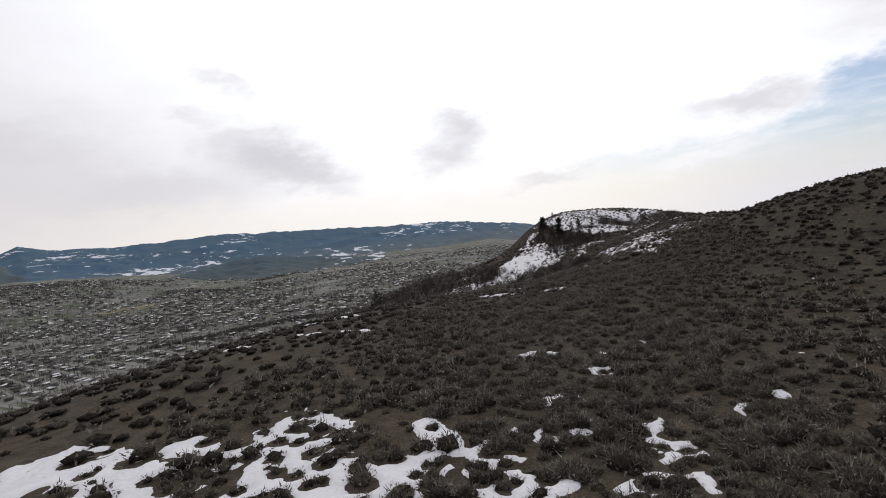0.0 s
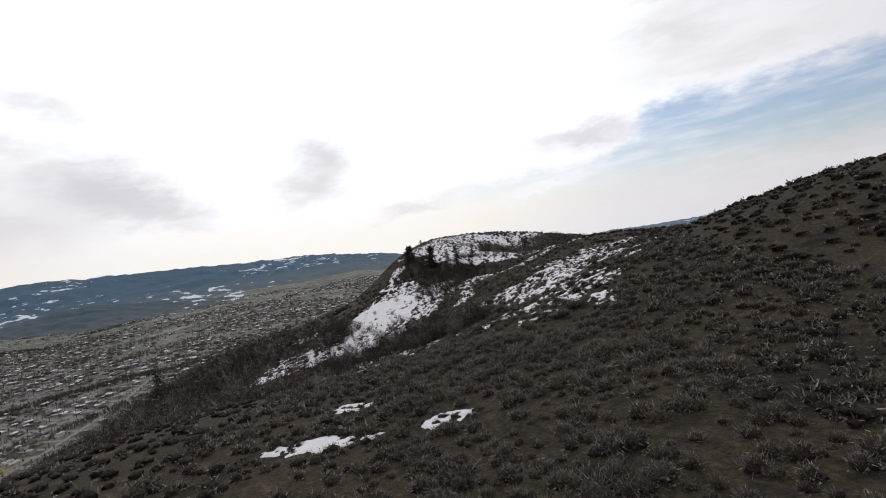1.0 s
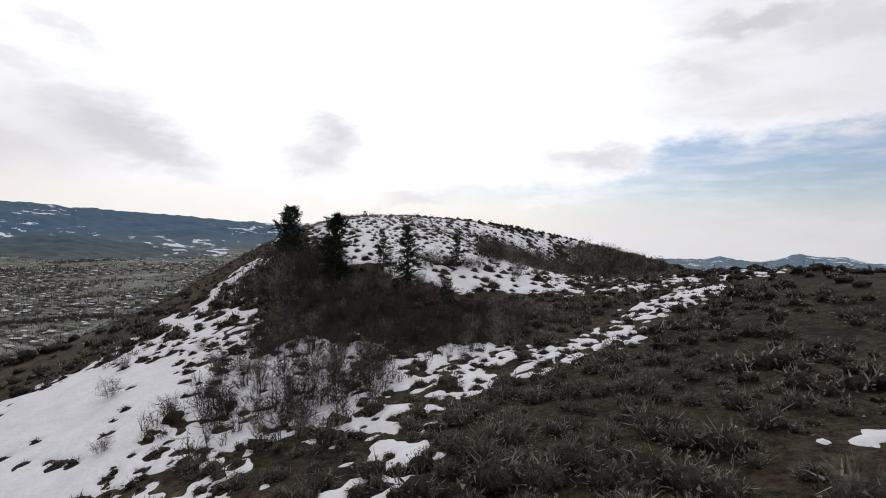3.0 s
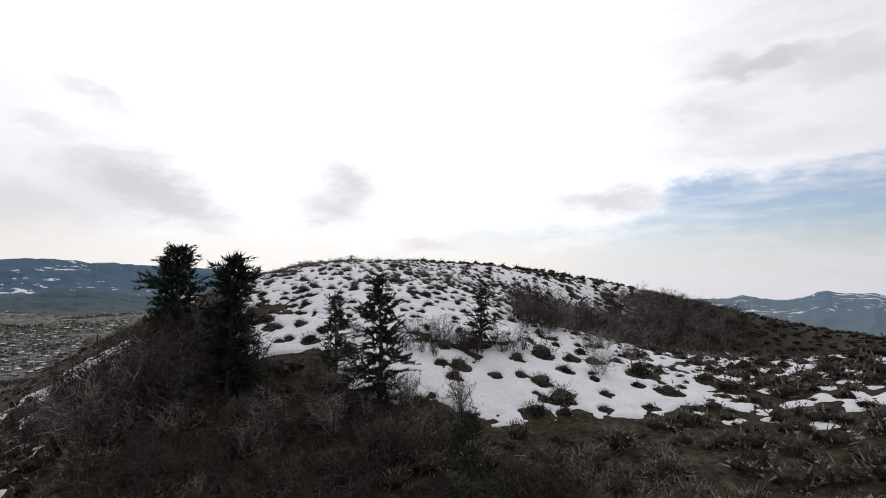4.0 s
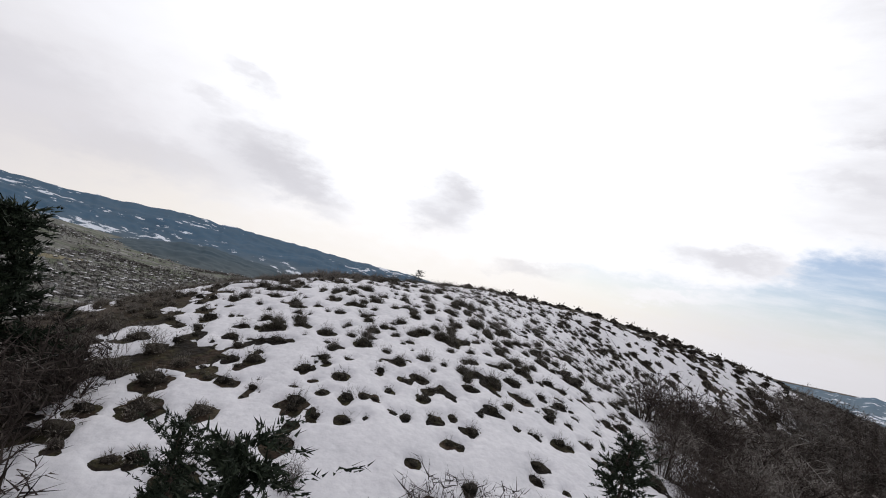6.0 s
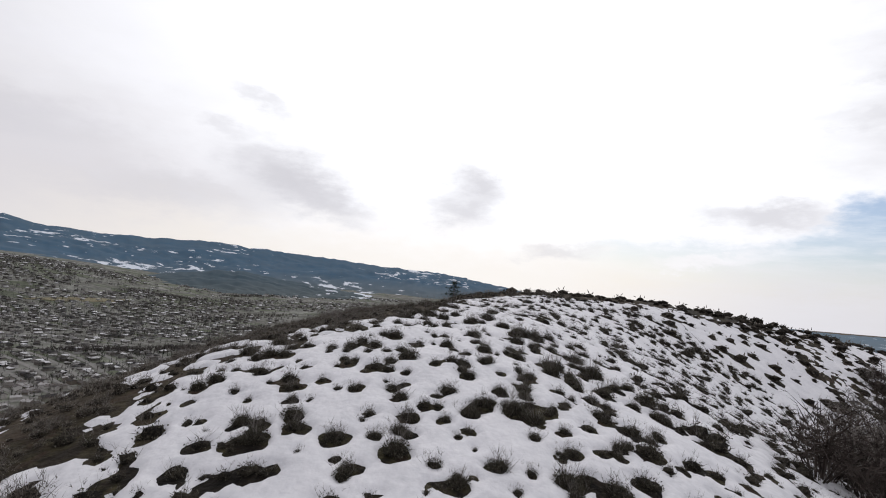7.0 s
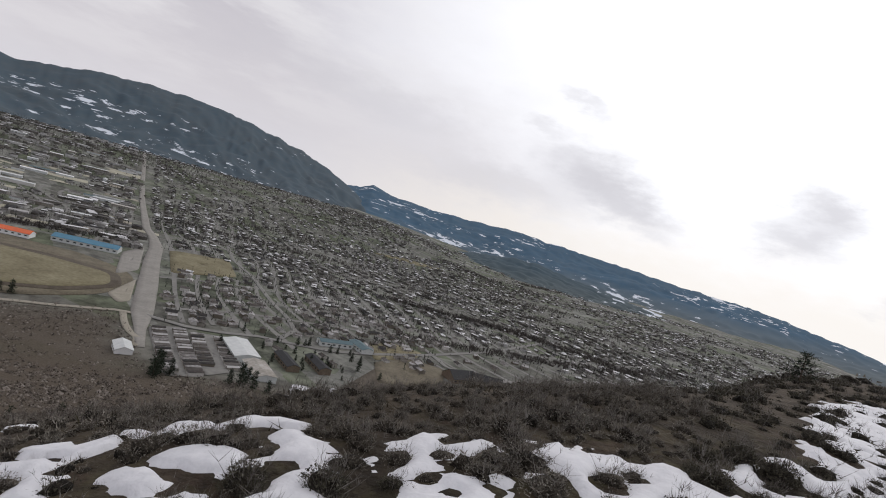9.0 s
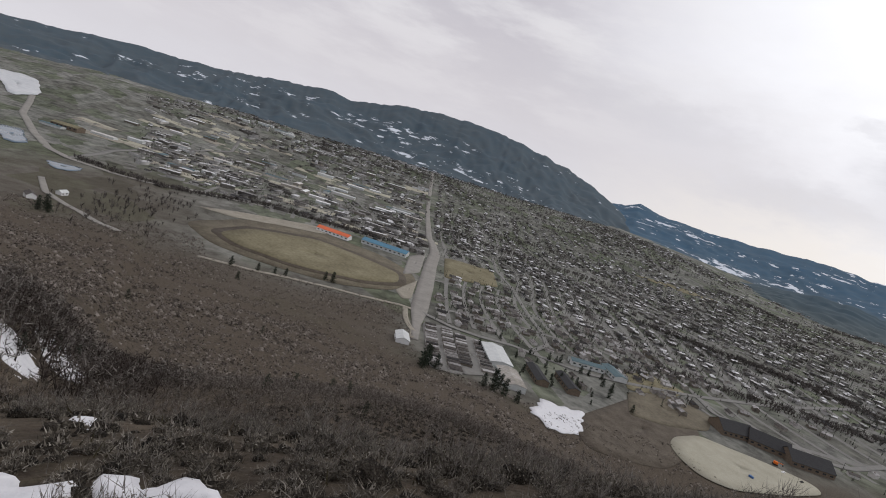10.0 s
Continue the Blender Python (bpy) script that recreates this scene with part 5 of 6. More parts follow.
MAIN = [(-420, 409), (-472, 435), (-534, 468), (-645, 530), (-798, 614), (-915, 682), (-1010, 724), (-1104, 757), (-1330, 862), (-1648, 1009), (-1919, 1135), (-2219, 1275), (-2460, 1388)]
SIDE = [(-524, 464), (-480, 490), (-462, 523), (-452, 567), (-427, 595), (-390, 640), (-372, 700), (-350, 800), (-330, 1000), (-330, 1300)]
CRESCENT = [(-440, 590), (-471, 644), (-531, 679), (-594, 704), (-759, 785), (-882, 827), (-1010, 900), (-1150, 1060)]
LANE = [(-524, 462), (-541, 440), (-551, 392), (-566, 354), (-580, 296), (-584, 256), (-600, 200)]
ribbon("main_road", MAIN, [8, 11, 24, 26, 25, 24, 19, 17, 16, 15, 14, 13, 12], M_ASPHALT, "wide worn grey road running straight through the town")
ribbon("side_street", SIDE, 9, M_STREET, "grey street along the foot of the hill")
ribbon("crescent", CRESCENT, 8, M_STREET, "curving grey residential street")
ribbon("lane", LANE, 8, M_DIRT, "narrow pale lane under the brushy slope")
ribbon("driveway", [(-532, 446), (-497, 431), (-468, 422), (-445, 420), (-425, 405)], 7, M_DIRT, "pale drive curving to a white house")
ribbon("farm_lane", [(-600, 118), (-631, 96), (-706, 58), (-759, 27), (-860, 4)], 8, M_ASPHALT, "narrow pale lane past a grassy knoll")
ribbon("bypass", [(-1040, 350), (-1040, 264), (-1040, 200), (-1006, 129), (-1020, 76), (-1063, 4), (-1128, -36), (-1263, -84), (-1505, -153), (-1850, -205)], 15, M_ASPHALT, "grey road past wet fields")
ribbon("valley_road", [(-1063, 4), (-1300, 60), (-1600, 190), (-1800, 330), (-2050, 380)], 12, M_STREET, "grey road between the town's sheds")
ribbon("cross_street", [(-449, 799), (-438, 844), (-369, 825), (-303, 786), (-262, 815), (-201, 862), (-193, 892), (-192, 981)], 9, M_STREET, "grey street past the dark-roofed lodges")
plot("oval_track", [(-779, 187), (-882, 281), (-915, 418), (-819, 514), (-722, 542), (-652, 519), (-598, 450), (-585, 371), (-624, 282), (-681, 217)], M_TRACK, "brown dirt racing oval round dry grass", "track", 0.2)
plot("oval_rail", [(-756, 218), (-832, 279), (-853, 402), (-773, 484), (-702, 520), (-634, 493), (-609, 418), (-629, 318), (-690, 242)], M_EARTH, "dark worn inner lane of the racing oval", "track", 0.5)
plot("oval_field", [(-749, 232), (-817, 283), (-835, 400), (-760, 471), (-703, 507), (-644, 483), (-623, 416), (-642, 322), (-695, 254)], M_GRASS, "dry yellowish grass inside the racing oval", "field", 0.9)
plot("gravel_strip", [(-908, 205), (-935, 285), (-950, 402), (-940, 480), (-890, 425), (-893, 349), (-878, 262)], M_DIRT, "pale gravel strip beside the racing oval", "ground", 0.5)
plot("dry_field", [(-902, 700), (-875, 813), (-740, 739), (-731, 610)], M_GRASS, "brown mown field beside the main road", "field", 0.3)
plot("parking_lot", [(-850, 590), (-905, 655), (-735, 562), (-705, 515)], M_ASPHALT, "grey asphalt parking lot beside the halls", "parking", 0.35)
plot("gravel_yard", [(-607, 462), (-680, 532), (-575, 474), (-568, 456)], M_DIRT, "pale gravel yard where the lane meets the road", "lot", 0.35)
plot("trailer_park", [(-486, 450), (-476, 488), (-328, 415), (-334, 384)], M_STREET, "grey paved lanes of a mobile home park", "lot", 0.3)
plot("trailer_park", [(-466, 484), (-447, 517), (-352, 476), (-334, 419)], M_STREET, "grey paved court of a mobile home park", "lot", 0.3)
plot("frozen_lake", [(-1961, -305), (-2120, -380), (-2150, -260), (-2010, -220), (-1880, -190), (-1760, -235)], M_ICE, "pale frozen lake at the valley's edge", "lake", 2.0, ragged=0.03, rounding=14)
plot("pond", [(-1244, -142), (-1275, -105), (-1109, -60), (-1090, -90)], M_WATER, "shallow blue-grey pond in the wet meadow", "water", 0.6, ragged=0.04, rounding=12)
plot("pond", [(-1003, -18), (-1002, 37), (-952, 28), (-942, 2)], M_WATER, "narrow blue-grey pool in the meadow", "water", 0.6, ragged=0.04, rounding=12)
plot("building_site", [(-291, 540), (-342, 687), (-289, 723), (-235, 660), (-205, 560), (-225, 480), (-263, 505)], M_EARTH, "bare graded brown earth under the slope", "ground", 0.3)
plot("bare_dirt", [(-348, 672), (-347, 748), (-297, 772), (-266, 715), (-275, 654), (-295, 616)], M_TRACK, "light brown bare dirt below the lodges", "ground", 0.6)
plot("turning_circle", [(-255, 638), (-258, 684), (-235, 706), (-216, 726), (-174, 756), (-160, 745), (-163, 689), (-176, 615), (-195, 596), (-222, 601), (-243, 615)], M_CONCRETE, "pale round turning circle at a street's end", "road", 0.9)
plot("mown_verge", [(-404, 724), (-410, 783), (-357, 800), (-341, 751), (-355, 681)], M_GRASS, "dry grass lot beside the street", "field", 0.35)
plot("yellow_field", [(-1165, 1600), (-1105, 1720), (-1000, 1840), (-960, 1800), (-1070, 1650)], M_GRASS, "long dry yellow field in the town", "field", 0.6)
ribbon("snow_meadow", [(-2420, 860), (-2440, 1080), (-2400, 1300), (-2300, 1480), (-2250, 1580)], [14, 34, 50, 40, 20], M_SNOW, "long snowy meadow at the mountain foot", "snow", 3.0)
plot("snow_bank", [(-312, 502), (-296, 546), (-266, 518), (-244, 484), (-246, 452), (-276, 458)], M_SNOW, "patch of old snow on the lower slope", "snow", 0.5, 0.5, 0.07)


def gable(L, Wd, H, roof_h, over=0.6):
    """Wall and roof meshes of a gabled building of the given size, standing on z = 0."""
    w, r = bmesh.new(), bmesh.new()
    l, d = L / 2, Wd / 2
    base = [w.verts.new(p) for p in ((-l, -d, -2), (l, -d, -2), (l, d, -2), (-l, d, -2))]
    top = [w.verts.new(p) for p in ((-l, -d, H), (l, -d, H), (l, d, H), (-l, d, H))]
    g = [w.verts.new((-l, 0, H + roof_h)), w.verts.new((l, 0, H + roof_h))]
    for k in range(4):
        w.faces.new((base[k], base[(k + 1) % 4], top[(k + 1) % 4], top[k]))
    w.faces.new((top[3], top[0], g[0]))
    w.faces.new((top[1], top[2], g[1]))
    l, d = l + over, d + over
    drop = roof_h * over / (Wd / 2)
    for sgn in (-1, 1):
        a = [(-l, 0, H + roof_h + 0.05), (l, 0, H + roof_h + 0.05), (l, sgn * d, H - drop + 0.05), (-l, sgn * d, H - drop + 0.05)]
        lo = [r.verts.new(p) for p in a]
        hi = [r.verts.new((p[0], p[1], p[2] + 0.25)) for p in a]
        r.faces.new(hi)
        r.faces.new(lo[::-1])
        for k in range(4):
            r.faces.new((lo[k], lo[(k + 1) % 4], hi[(k + 1) % 4], hi[k]))
    return w, r


def windows(parent, L, Wd, z, h, n, mat):
    """A row of set-in panes along both long walls."""
    for sgn in (-1, 1):
        for k in range(n):
            x = (k + 0.5) / n * L - L / 2
            bm = bmesh.new()
            bmesh.ops.create_cube(bm, size=1)
            bmesh.ops.scale(bm, vec=(L / n * 0.45, 0.12, h), verts=bm.verts)
            bmesh.ops.translate(bm, vec=(x, sgn * (Wd / 2 + 0.02), z), verts=bm.verts)
            part("window", bm, mat, parent)


M_PANE = material("window_pane", [(0.02, 0.025, 0.03), (0.04, 0.045, 0.05)], 1.0, 0.15, 0, spec=0.5)


def building(name, x, y, L, Wd, H, roof_h, turn, wall, roof, label, panes=0, category="building"):
    e = new(name)
    e.location = (x, y, ground_at(x, y))
    e.rotation_euler = (0, 0, radians(turn))
    tagged(e, label, category)
    w, r = gable(L, Wd, H, roof_h)
    part("wall", w, wall, e)
    part("roof", r, roof, e)
    if panes:
        windows(e, L, Wd, H * 0.55, H * 0.3, panes, M_PANE)
    return e


along = math.degrees(math.atan2(44, 37))
building("hall", -907, 451, 66, 22, 6, 4.0, along, M_WHITE, M_RED, "long hall with a bright orange metal roof", 8)
building("hall", -868, 545, 92, 30, 7, 4.5, math.degrees(math.atan2(69, 53)), M_PALE, M_BLUE, "long hall with a blue metal roof", 10)
building("warehouse", -399, 504, 56, 26, 7, 2.2, math.degrees(math.atan2(-36, 90)), M_PALE, M_PALE, "long pale sheet-metal warehouse", 7)
building("warehouse", -342, 484, 44, 22, 6, 2.0, math.degrees(math.atan2(-36, 90)), M_PALE, M_WALL, "weathered grey warehouse behind another", 5)
building("hall", -366, 540, 46, 14, 6, 2.5, math.degrees(math.atan2(-36, 90)), M_TIMBER, M_DARKROOF, "long dark-roofed terrace of flats", 6)
building("hall", -352, 574, 46, 14, 6, 2.5, math.degrees(math.atan2(-36, 90)), M_TIMBER, M_DARKROOF, "long dark-roofed terrace of flats", 6)
building("house", -412, 389, 24, 14, 5, 2.8, -20, M_WHITE, M_PALE, "white house with a pale blue-grey roof by the road", 4, "house")
building("school", -411, 662, 46, 16, 6, 2.2, 65, M_PALE, M_TEAL, "long school wing with a teal roof", 6)
building("school", -392, 694, 40, 18, 6, 2.2, -20, M_PALE, M_TEAL, "school wing with a teal roof round a yard", 5)
for x, y, L, turn in ((-266, 758, 40, 66), (-238, 784, 42, 38), (-204, 800, 46, 55)):
    building("lodge", x, y, L, 29 + (L % 5), 6.0, 8.5, turn, M_TIMBER, M_DARKROOF, "large brown lodge with a steep dark shingle roof", 6, "house")


LOTS = random.Random(5)
for k in range(54):
    u, v = LOTS.uniform(430, 1500), -LOTS.uniform(50, 960)
    x, y = ROAD_O + u * ROAD_U + v * ROAD_V
    patch("gravel_lot", x, y, LOTS.uniform(30, 85), LOTS.uniform(10, 26), 63.5 + LOTS.uniform(-6, 6), M_CONCRETE if k % 3 else M_DIRT, "pale gravel lot between the town's sheds", "lot", 0.35 + 0.05 * (k % 5), True)
for k in range(84):
    u, v = LOTS.uniform(430, 1700), -LOTS.uniform(40, 980)
    x, y = ROAD_O + u * ROAD_U + v * ROAD_V
    building("shed", x, y, LOTS.uniform(22, 74), LOTS.uniform(10, 20), LOTS.uniform(4, 7), 1.6, 63.5 + 90 * (k % 5 == 0), M_PALE if k % 2 else M_WALL, (M_PALE, M_ROOF, M_WHITE, M_WALL, M_PALE, M_TEAL, M_ROOF)[k % 7], "long low shed with a metal roof", 0, "shed")
building("hall", -1429, -54, 60, 30, 8, 4, 63.5, M_TIMBER, M_GRASS, "large hall with an ochre roof", 6)
building("house", -703, 22, 16, 10, 5, 3, 20, M_WHITE, M_ROOF, "white farmhouse beside a dark tree", 3, "house")
building("house", -766, 43, 12, 8, 4, 2.4, -30, M_WHITE, M_PALE, "small white farm building by the lane", 2, "house")


def mobile_homes():
    """Long low homes in rows across the lanes of the park."""
    w, r = gable(13, 4.6, 2.7, 0.6, 0.3)
    first_home = new("mobile_home")
    tagged(first_home, "long low mobile home with a grey roof", "house", "mobile homes in the park")
    part("wall", w, M_WALL, first_home)
    part("roof", r, M_ROOF, first_home)
    spots = []
    for (ax, ay), (bx, by), rows, n in (((-474, 466), (-338, 402), (-10, 10), 17), ((-448, 500), (-352, 452), (-15, 9), 12)):
        d = Vector((bx - ax, by - ay)).normalized()
        for off in rows:
            for k in range(n):
                t = (k + 0.5) / n
                spots.append((ax + (bx - ax) * t - d.y * off, ay + (by - ay) * t + d.x * off, math.atan2(d.y, d.x) + math.pi / 2 + 0.12))
    for k, (x, y, turn) in enumerate(spots):
        m = Matrix.LocRotScale(Vector((x, y, ground_at(x, y) + 0.4)), Euler((0, 0, turn)), None)
        if k:
            copy_thing(first_home, m)
        else:
            first_home.matrix_world = m


mobile_homes()


def box_part(name, size, at, mat, parent, bevel=0.06):
    bm = bmesh.new()
    bmesh.ops.create_cube(bm, size=1)
    bmesh.ops.scale(bm, vec=size, verts=bm.verts)
    bmesh.ops.bevel(bm, geom=bm.edges[:], offset=min(bevel, min(size) * 0.3), segments=1, affect="EDGES")
    bmesh.ops.translate(bm, vec=at, verts=bm.verts)
    return part(name, bm, mat, parent)


def wheel_part(at, parent, r=0.36):
    bm = bmesh.new()
    bmesh.ops.create_cone(bm, cap_ends=True, segments=12, radius1=r, radius2=r, depth=0.25)
    bmesh.ops.rotate(bm, matrix=Matrix.Rotation(radians(90), 3, "X"), verts=bm.verts)
    bmesh.ops.translate(bm, vec=at, verts=bm.verts)
    part("wheel", bm, M_TYRE, parent)


def vehicle(name, x, y, turn, paint, label, lift=0.75):
    e = new(name)
    e.location = (x, y, ground_at(x, y) + lift)
    e.rotation_euler = (0, 0, radians(turn))
    tagged(e, label, "car")
    box_part("body", (5.0, 1.9, 0.75), (0, 0, 0.72), paint, e, 0.2)
    box_part("cabin", (2.3, 1.7, 0.65), (0.2, 0, 1.4), paint, e, 0.2)
    box_part("windscreen", (2.0, 1.74, 0.4), (0.2, 0, 1.42), M_PANE, e, 0.1)
    for sx in (-1.5, 1.5):
        for sy in (-0.85, 0.85):
            wheel_part((sx, sy, 0.36), e)


vehicle("pickup_truck", -194, 735, 80, M_WHITE, "white pickup truck parked on the new street")
vehicle("car", -179, 741, 85, M_DARKROOF, "dark car parked on the new street")
digger = new("excavator")
digger.location = (-207, 744, ground_at(-207, 744) + 0.6)
digger.rotation_euler = (0, 0, 0.6)
tagged(digger, "orange excavator standing beside the dark-roofed lodge", "machine")
box_part("cab", (4.2, 3.4, 2.6), (0, 0, 2.6), M_ORANGE, digger, 0.3)
for sy in (-1.6, 1.6):
    box_part("track", (5.4, 0.9, 1.1), (0, sy, 0.55), M_TYRE, digger, 0.3)
box_part("boom", (5.0, 0.6, 0.7), (4.0, 0, 3.6), M_ORANGE, digger, 0.1)
box_part("bucket", (1.2, 1.4, 1.2), (6.6, 0, 2.2), M_TYRE, digger, 0.15)
bin_ = new("skip")
bin_.location = (-190, 668, ground_at(-190, 668) + 0.9)
tagged(bin_, "blue waste skip on the turning circle", "container")
box_part("tub", (4.0, 2.4, 1.9), (0, 0, 1.0), M_BLUEPAINT, bin_, 0.2)
box_part("rim", (4.3, 2.7, 0.2), (0, 0, 1.95), M_BLUEPAINT, bin_, 0.05)


# houses on a street grid, nearest ones singly
def in_patch(x, y, cx, cy, rx, ry, turn):
    c, s = math.cos(radians(turn)), math.sin(radians(turn))
    dx, dy = x - cx, y - cy
    return (np.abs(dx * c + dy * s) < rx) & (np.abs(-dx * s + dy * c) < ry)


KEEP_OUT = ((-745, 370, 195, 135, 71), (-812, 712, 85, 62, -26.5), (-255, 630, 100, 90, 20), (-230, 780, 85, 40, 40), (-860, 540, 115, 70, 52), (-400, 470, 92, 62, -26.5), (-362, 557, 42, 34, -22), (-400, 650, 48, 42, 20))


def lay_out(u, v):
    """Street coordinates to plan, with the slight bends of a grown town."""
    P = ROAD_O + np.asarray(u)[..., None] * ROAD_U + np.asarray(v)[..., None] * ROAD_V
    x, y = P[..., 0], P[..., 1]
    amp = np.clip((np.abs(np.asarray(v)) - 20) / 150, 0, 1)
    return P + np.stack([amp * 70 * vnoise(x, y, 290, 101), amp * 70 * vnoise(x, y, 290, 102)], -1)


def town_plots():
    u, v = np.meshgrid(np.arange(-400, 2750, 13.5), np.arange(-1140, 2900, 1.0)[::15])
    u, v = u.ravel(), v.ravel()
    row = np.round((v + 1140) / 15).astype(int)
    # rows come in pairs, back to back, with a street between pairs
    v = v + np.where(row % 2 == 0, 2.6, -2.6) * 1.2 + (row // 2) * 5.0
    u = u + rng.uniform(-5, 5, len(u))
    v = v + rng.uniform(-3.5, 3.5, len(v))
    keep = (u % 170 > 14)
    P = lay_out(u, v)
    x, y = P[:, 0], P[:, 1]
    r = np.hypot(x - 30, y - 140)
    az = np.degrees(np.arctan2(x - 30, y - 140))
    keep &= (valley(x, y) > 0.93) & (r < 2950) & (az > -92) & (az < 12)
    left = v < 0
    keep &= ~left | (rng.random(len(x)) < np.where(u > 330, np.where(u < 1150, 0.5, 0.8), 0.0))
    for row in KEEP_OUT:
        keep &= ~in_patch(x, y, *row)
    keep &= (brushy(x, y) < 0.3) & ~((az < -75) & (r < 1050))
    for line, w in ((MAIN, 20), (SIDE, 13), (CRESCENT, 12)):
        p = np.array(line, float)
        for a, b in zip(p[:-1], p[1:]):
            d = b - a
            t = np.clip(((x - a[0]) * d[0] + (y - a[1]) * d[1]) / (d @ d), 0, 1)
            keep &= np.hypot(x - a[0] - t * d[0], y - a[1] - t * d[1]) > w
    green = fbm2(x, y, 240, 91)
    keep &= rng.random(len(x)) < np.clip(0.70 - 1.8 * np.maximum(green - 0.08, 0) - (r - 900) / 5200, 0.05, 0.85)
    return x[keep], y[keep], r[keep], left[keep]


hx, hy, hr, hleft = town_plots()
hz = land(hx, hy)
hl = np.where(hleft & (rng.random(len(hx)) < 0.35), rng.uniform(18, 46, len(hx)), rng.uniform(8.0, 13.0, len(hx)))
hw = np.where(hl > 20, rng.uniform(10, 18, len(hx)), rng.uniform(6.0, 8.5, len(hx)))
hh = np.where(hl > 20, rng.uniform(4.5, 7, len(hx)), rng.choice([2.3, 2.5, 4.2], len(hx)))
hroof = np.where(hl > 20, 0.9, rng.uniform(1.2, 2.0, len(hx)))
grid_turn = math.atan2(ROAD_U[1], ROAD_U[0])
hturn = grid_turn + np.where(rng.random(len(hx)) < 0.5, math.pi / 2, 0) + rng.normal(size=len(hx)) * 0.22
first = np.argsort(hr)[:260]
single = np.zeros(len(hx), bool)
single[first] = True

house_kinds = []
for k in range(6):
    w, r = gable(9.6 + k * 0.7, 7.0 + 0.3 * k, 2.8 if k % 3 else 4.8, 1.4 + 0.12 * k, 0.45)
    pair = []
    for bm, nm, mat in ((w, "wall", M_WALL), (r, "roof", M_ROOF)):
        me = bpy.data.meshes.new(nm)
        bm.to_mesh(me)
        bm.free()
        me.materials.append(mat)
        pair.append(me)
    bm = bmesh.new()
    bmesh.ops.create_cube(bm, size=1)
    bmesh.ops.scale(bm, vec=(0.8, 0.8, 1.6), verts=bm.verts)
    bmesh.ops.translate(bm, vec=(1.8, 0.7, (2.8 if k % 3 else 4.8) + 1.6), verts=bm.verts)
    me = bpy.data.meshes.new("chimney")
    bm.to_mesh(me)
    bm.free()
    me.materials.append(M_TIMBER)
    pair.append(me)
    house_kinds.append(pair)
for n, i in enumerate(first):
    e = new("house")
    e.matrix_world = Matrix.LocRotScale(Vector((hx[i], hy[i], hz[i])), Euler((0, 0, hturn[i])), None)
    tagged(e, "small gabled family house on a town street", "house", "houses of the town")
    for me, nm in zip(house_kinds[n % 6], ("wall", "roof", "chimney")):
        new(nm, me).parent = e


def build_streets():
    """Streets of the town between the pairs of house rows."""
    quads = []
    u = np.arange(-380, 2300, 30.0)
    for k in range(0, 72):
        v = -1140 + 30.0 * k + 5.0 * k - 10
        w = 3.4
        a, b = lay_out(u, v - w + 0 * u), lay_out(u, v + w + 0 * u)
        quads.append(np.stack([a[:-1], a[1:], b[1:], b[:-1]], 1))
    v = np.arange(-850, 1700, 30.0)
    for k in range(-2, 14):
        c = 170.0 * k + 7
        a, b = lay_out(c - 4 + 0 * v, v), lay_out(c + 4 + 0 * v, v)
        quads.append(np.stack([a[:-1], a[1:], b[1:], b[:-1]], 1)[:, ::-1])
    q = np.concatenate(quads)
    mid = q.mean(1)
    x, y = mid[:, 0], mid[:, 1]
    off = (mid - ROAD_O) @ ROAD_V
    along_u = (mid - ROAD_O) @ ROAD_U
    az = np.degrees(np.arctan2(x - 30, y - 140))
    keep = (valley(x, y) > 0.95) & (np.hypot(x - 30, y - 140) < 1650) & (az > -92) & (az < 12) & ~((off < 0) & (along_u < 330)) & (np.abs(off) > 16)
    keep &= brushy(x, y) < 0.3
    for row in KEEP_OUT:
        keep &= ~in_patch(x, y, *row)
    q = q[keep].reshape(-1, 2)
    v = np.column_stack([q, land(q[:, 0], q[:, 1]) + 0.4])
    tagged(mesh_object("town_street", v, np.arange(len(v)).reshape(-1, 4), M_STREET), "grey residential streets between rows of houses", "road", kind="structure")


build_streets()


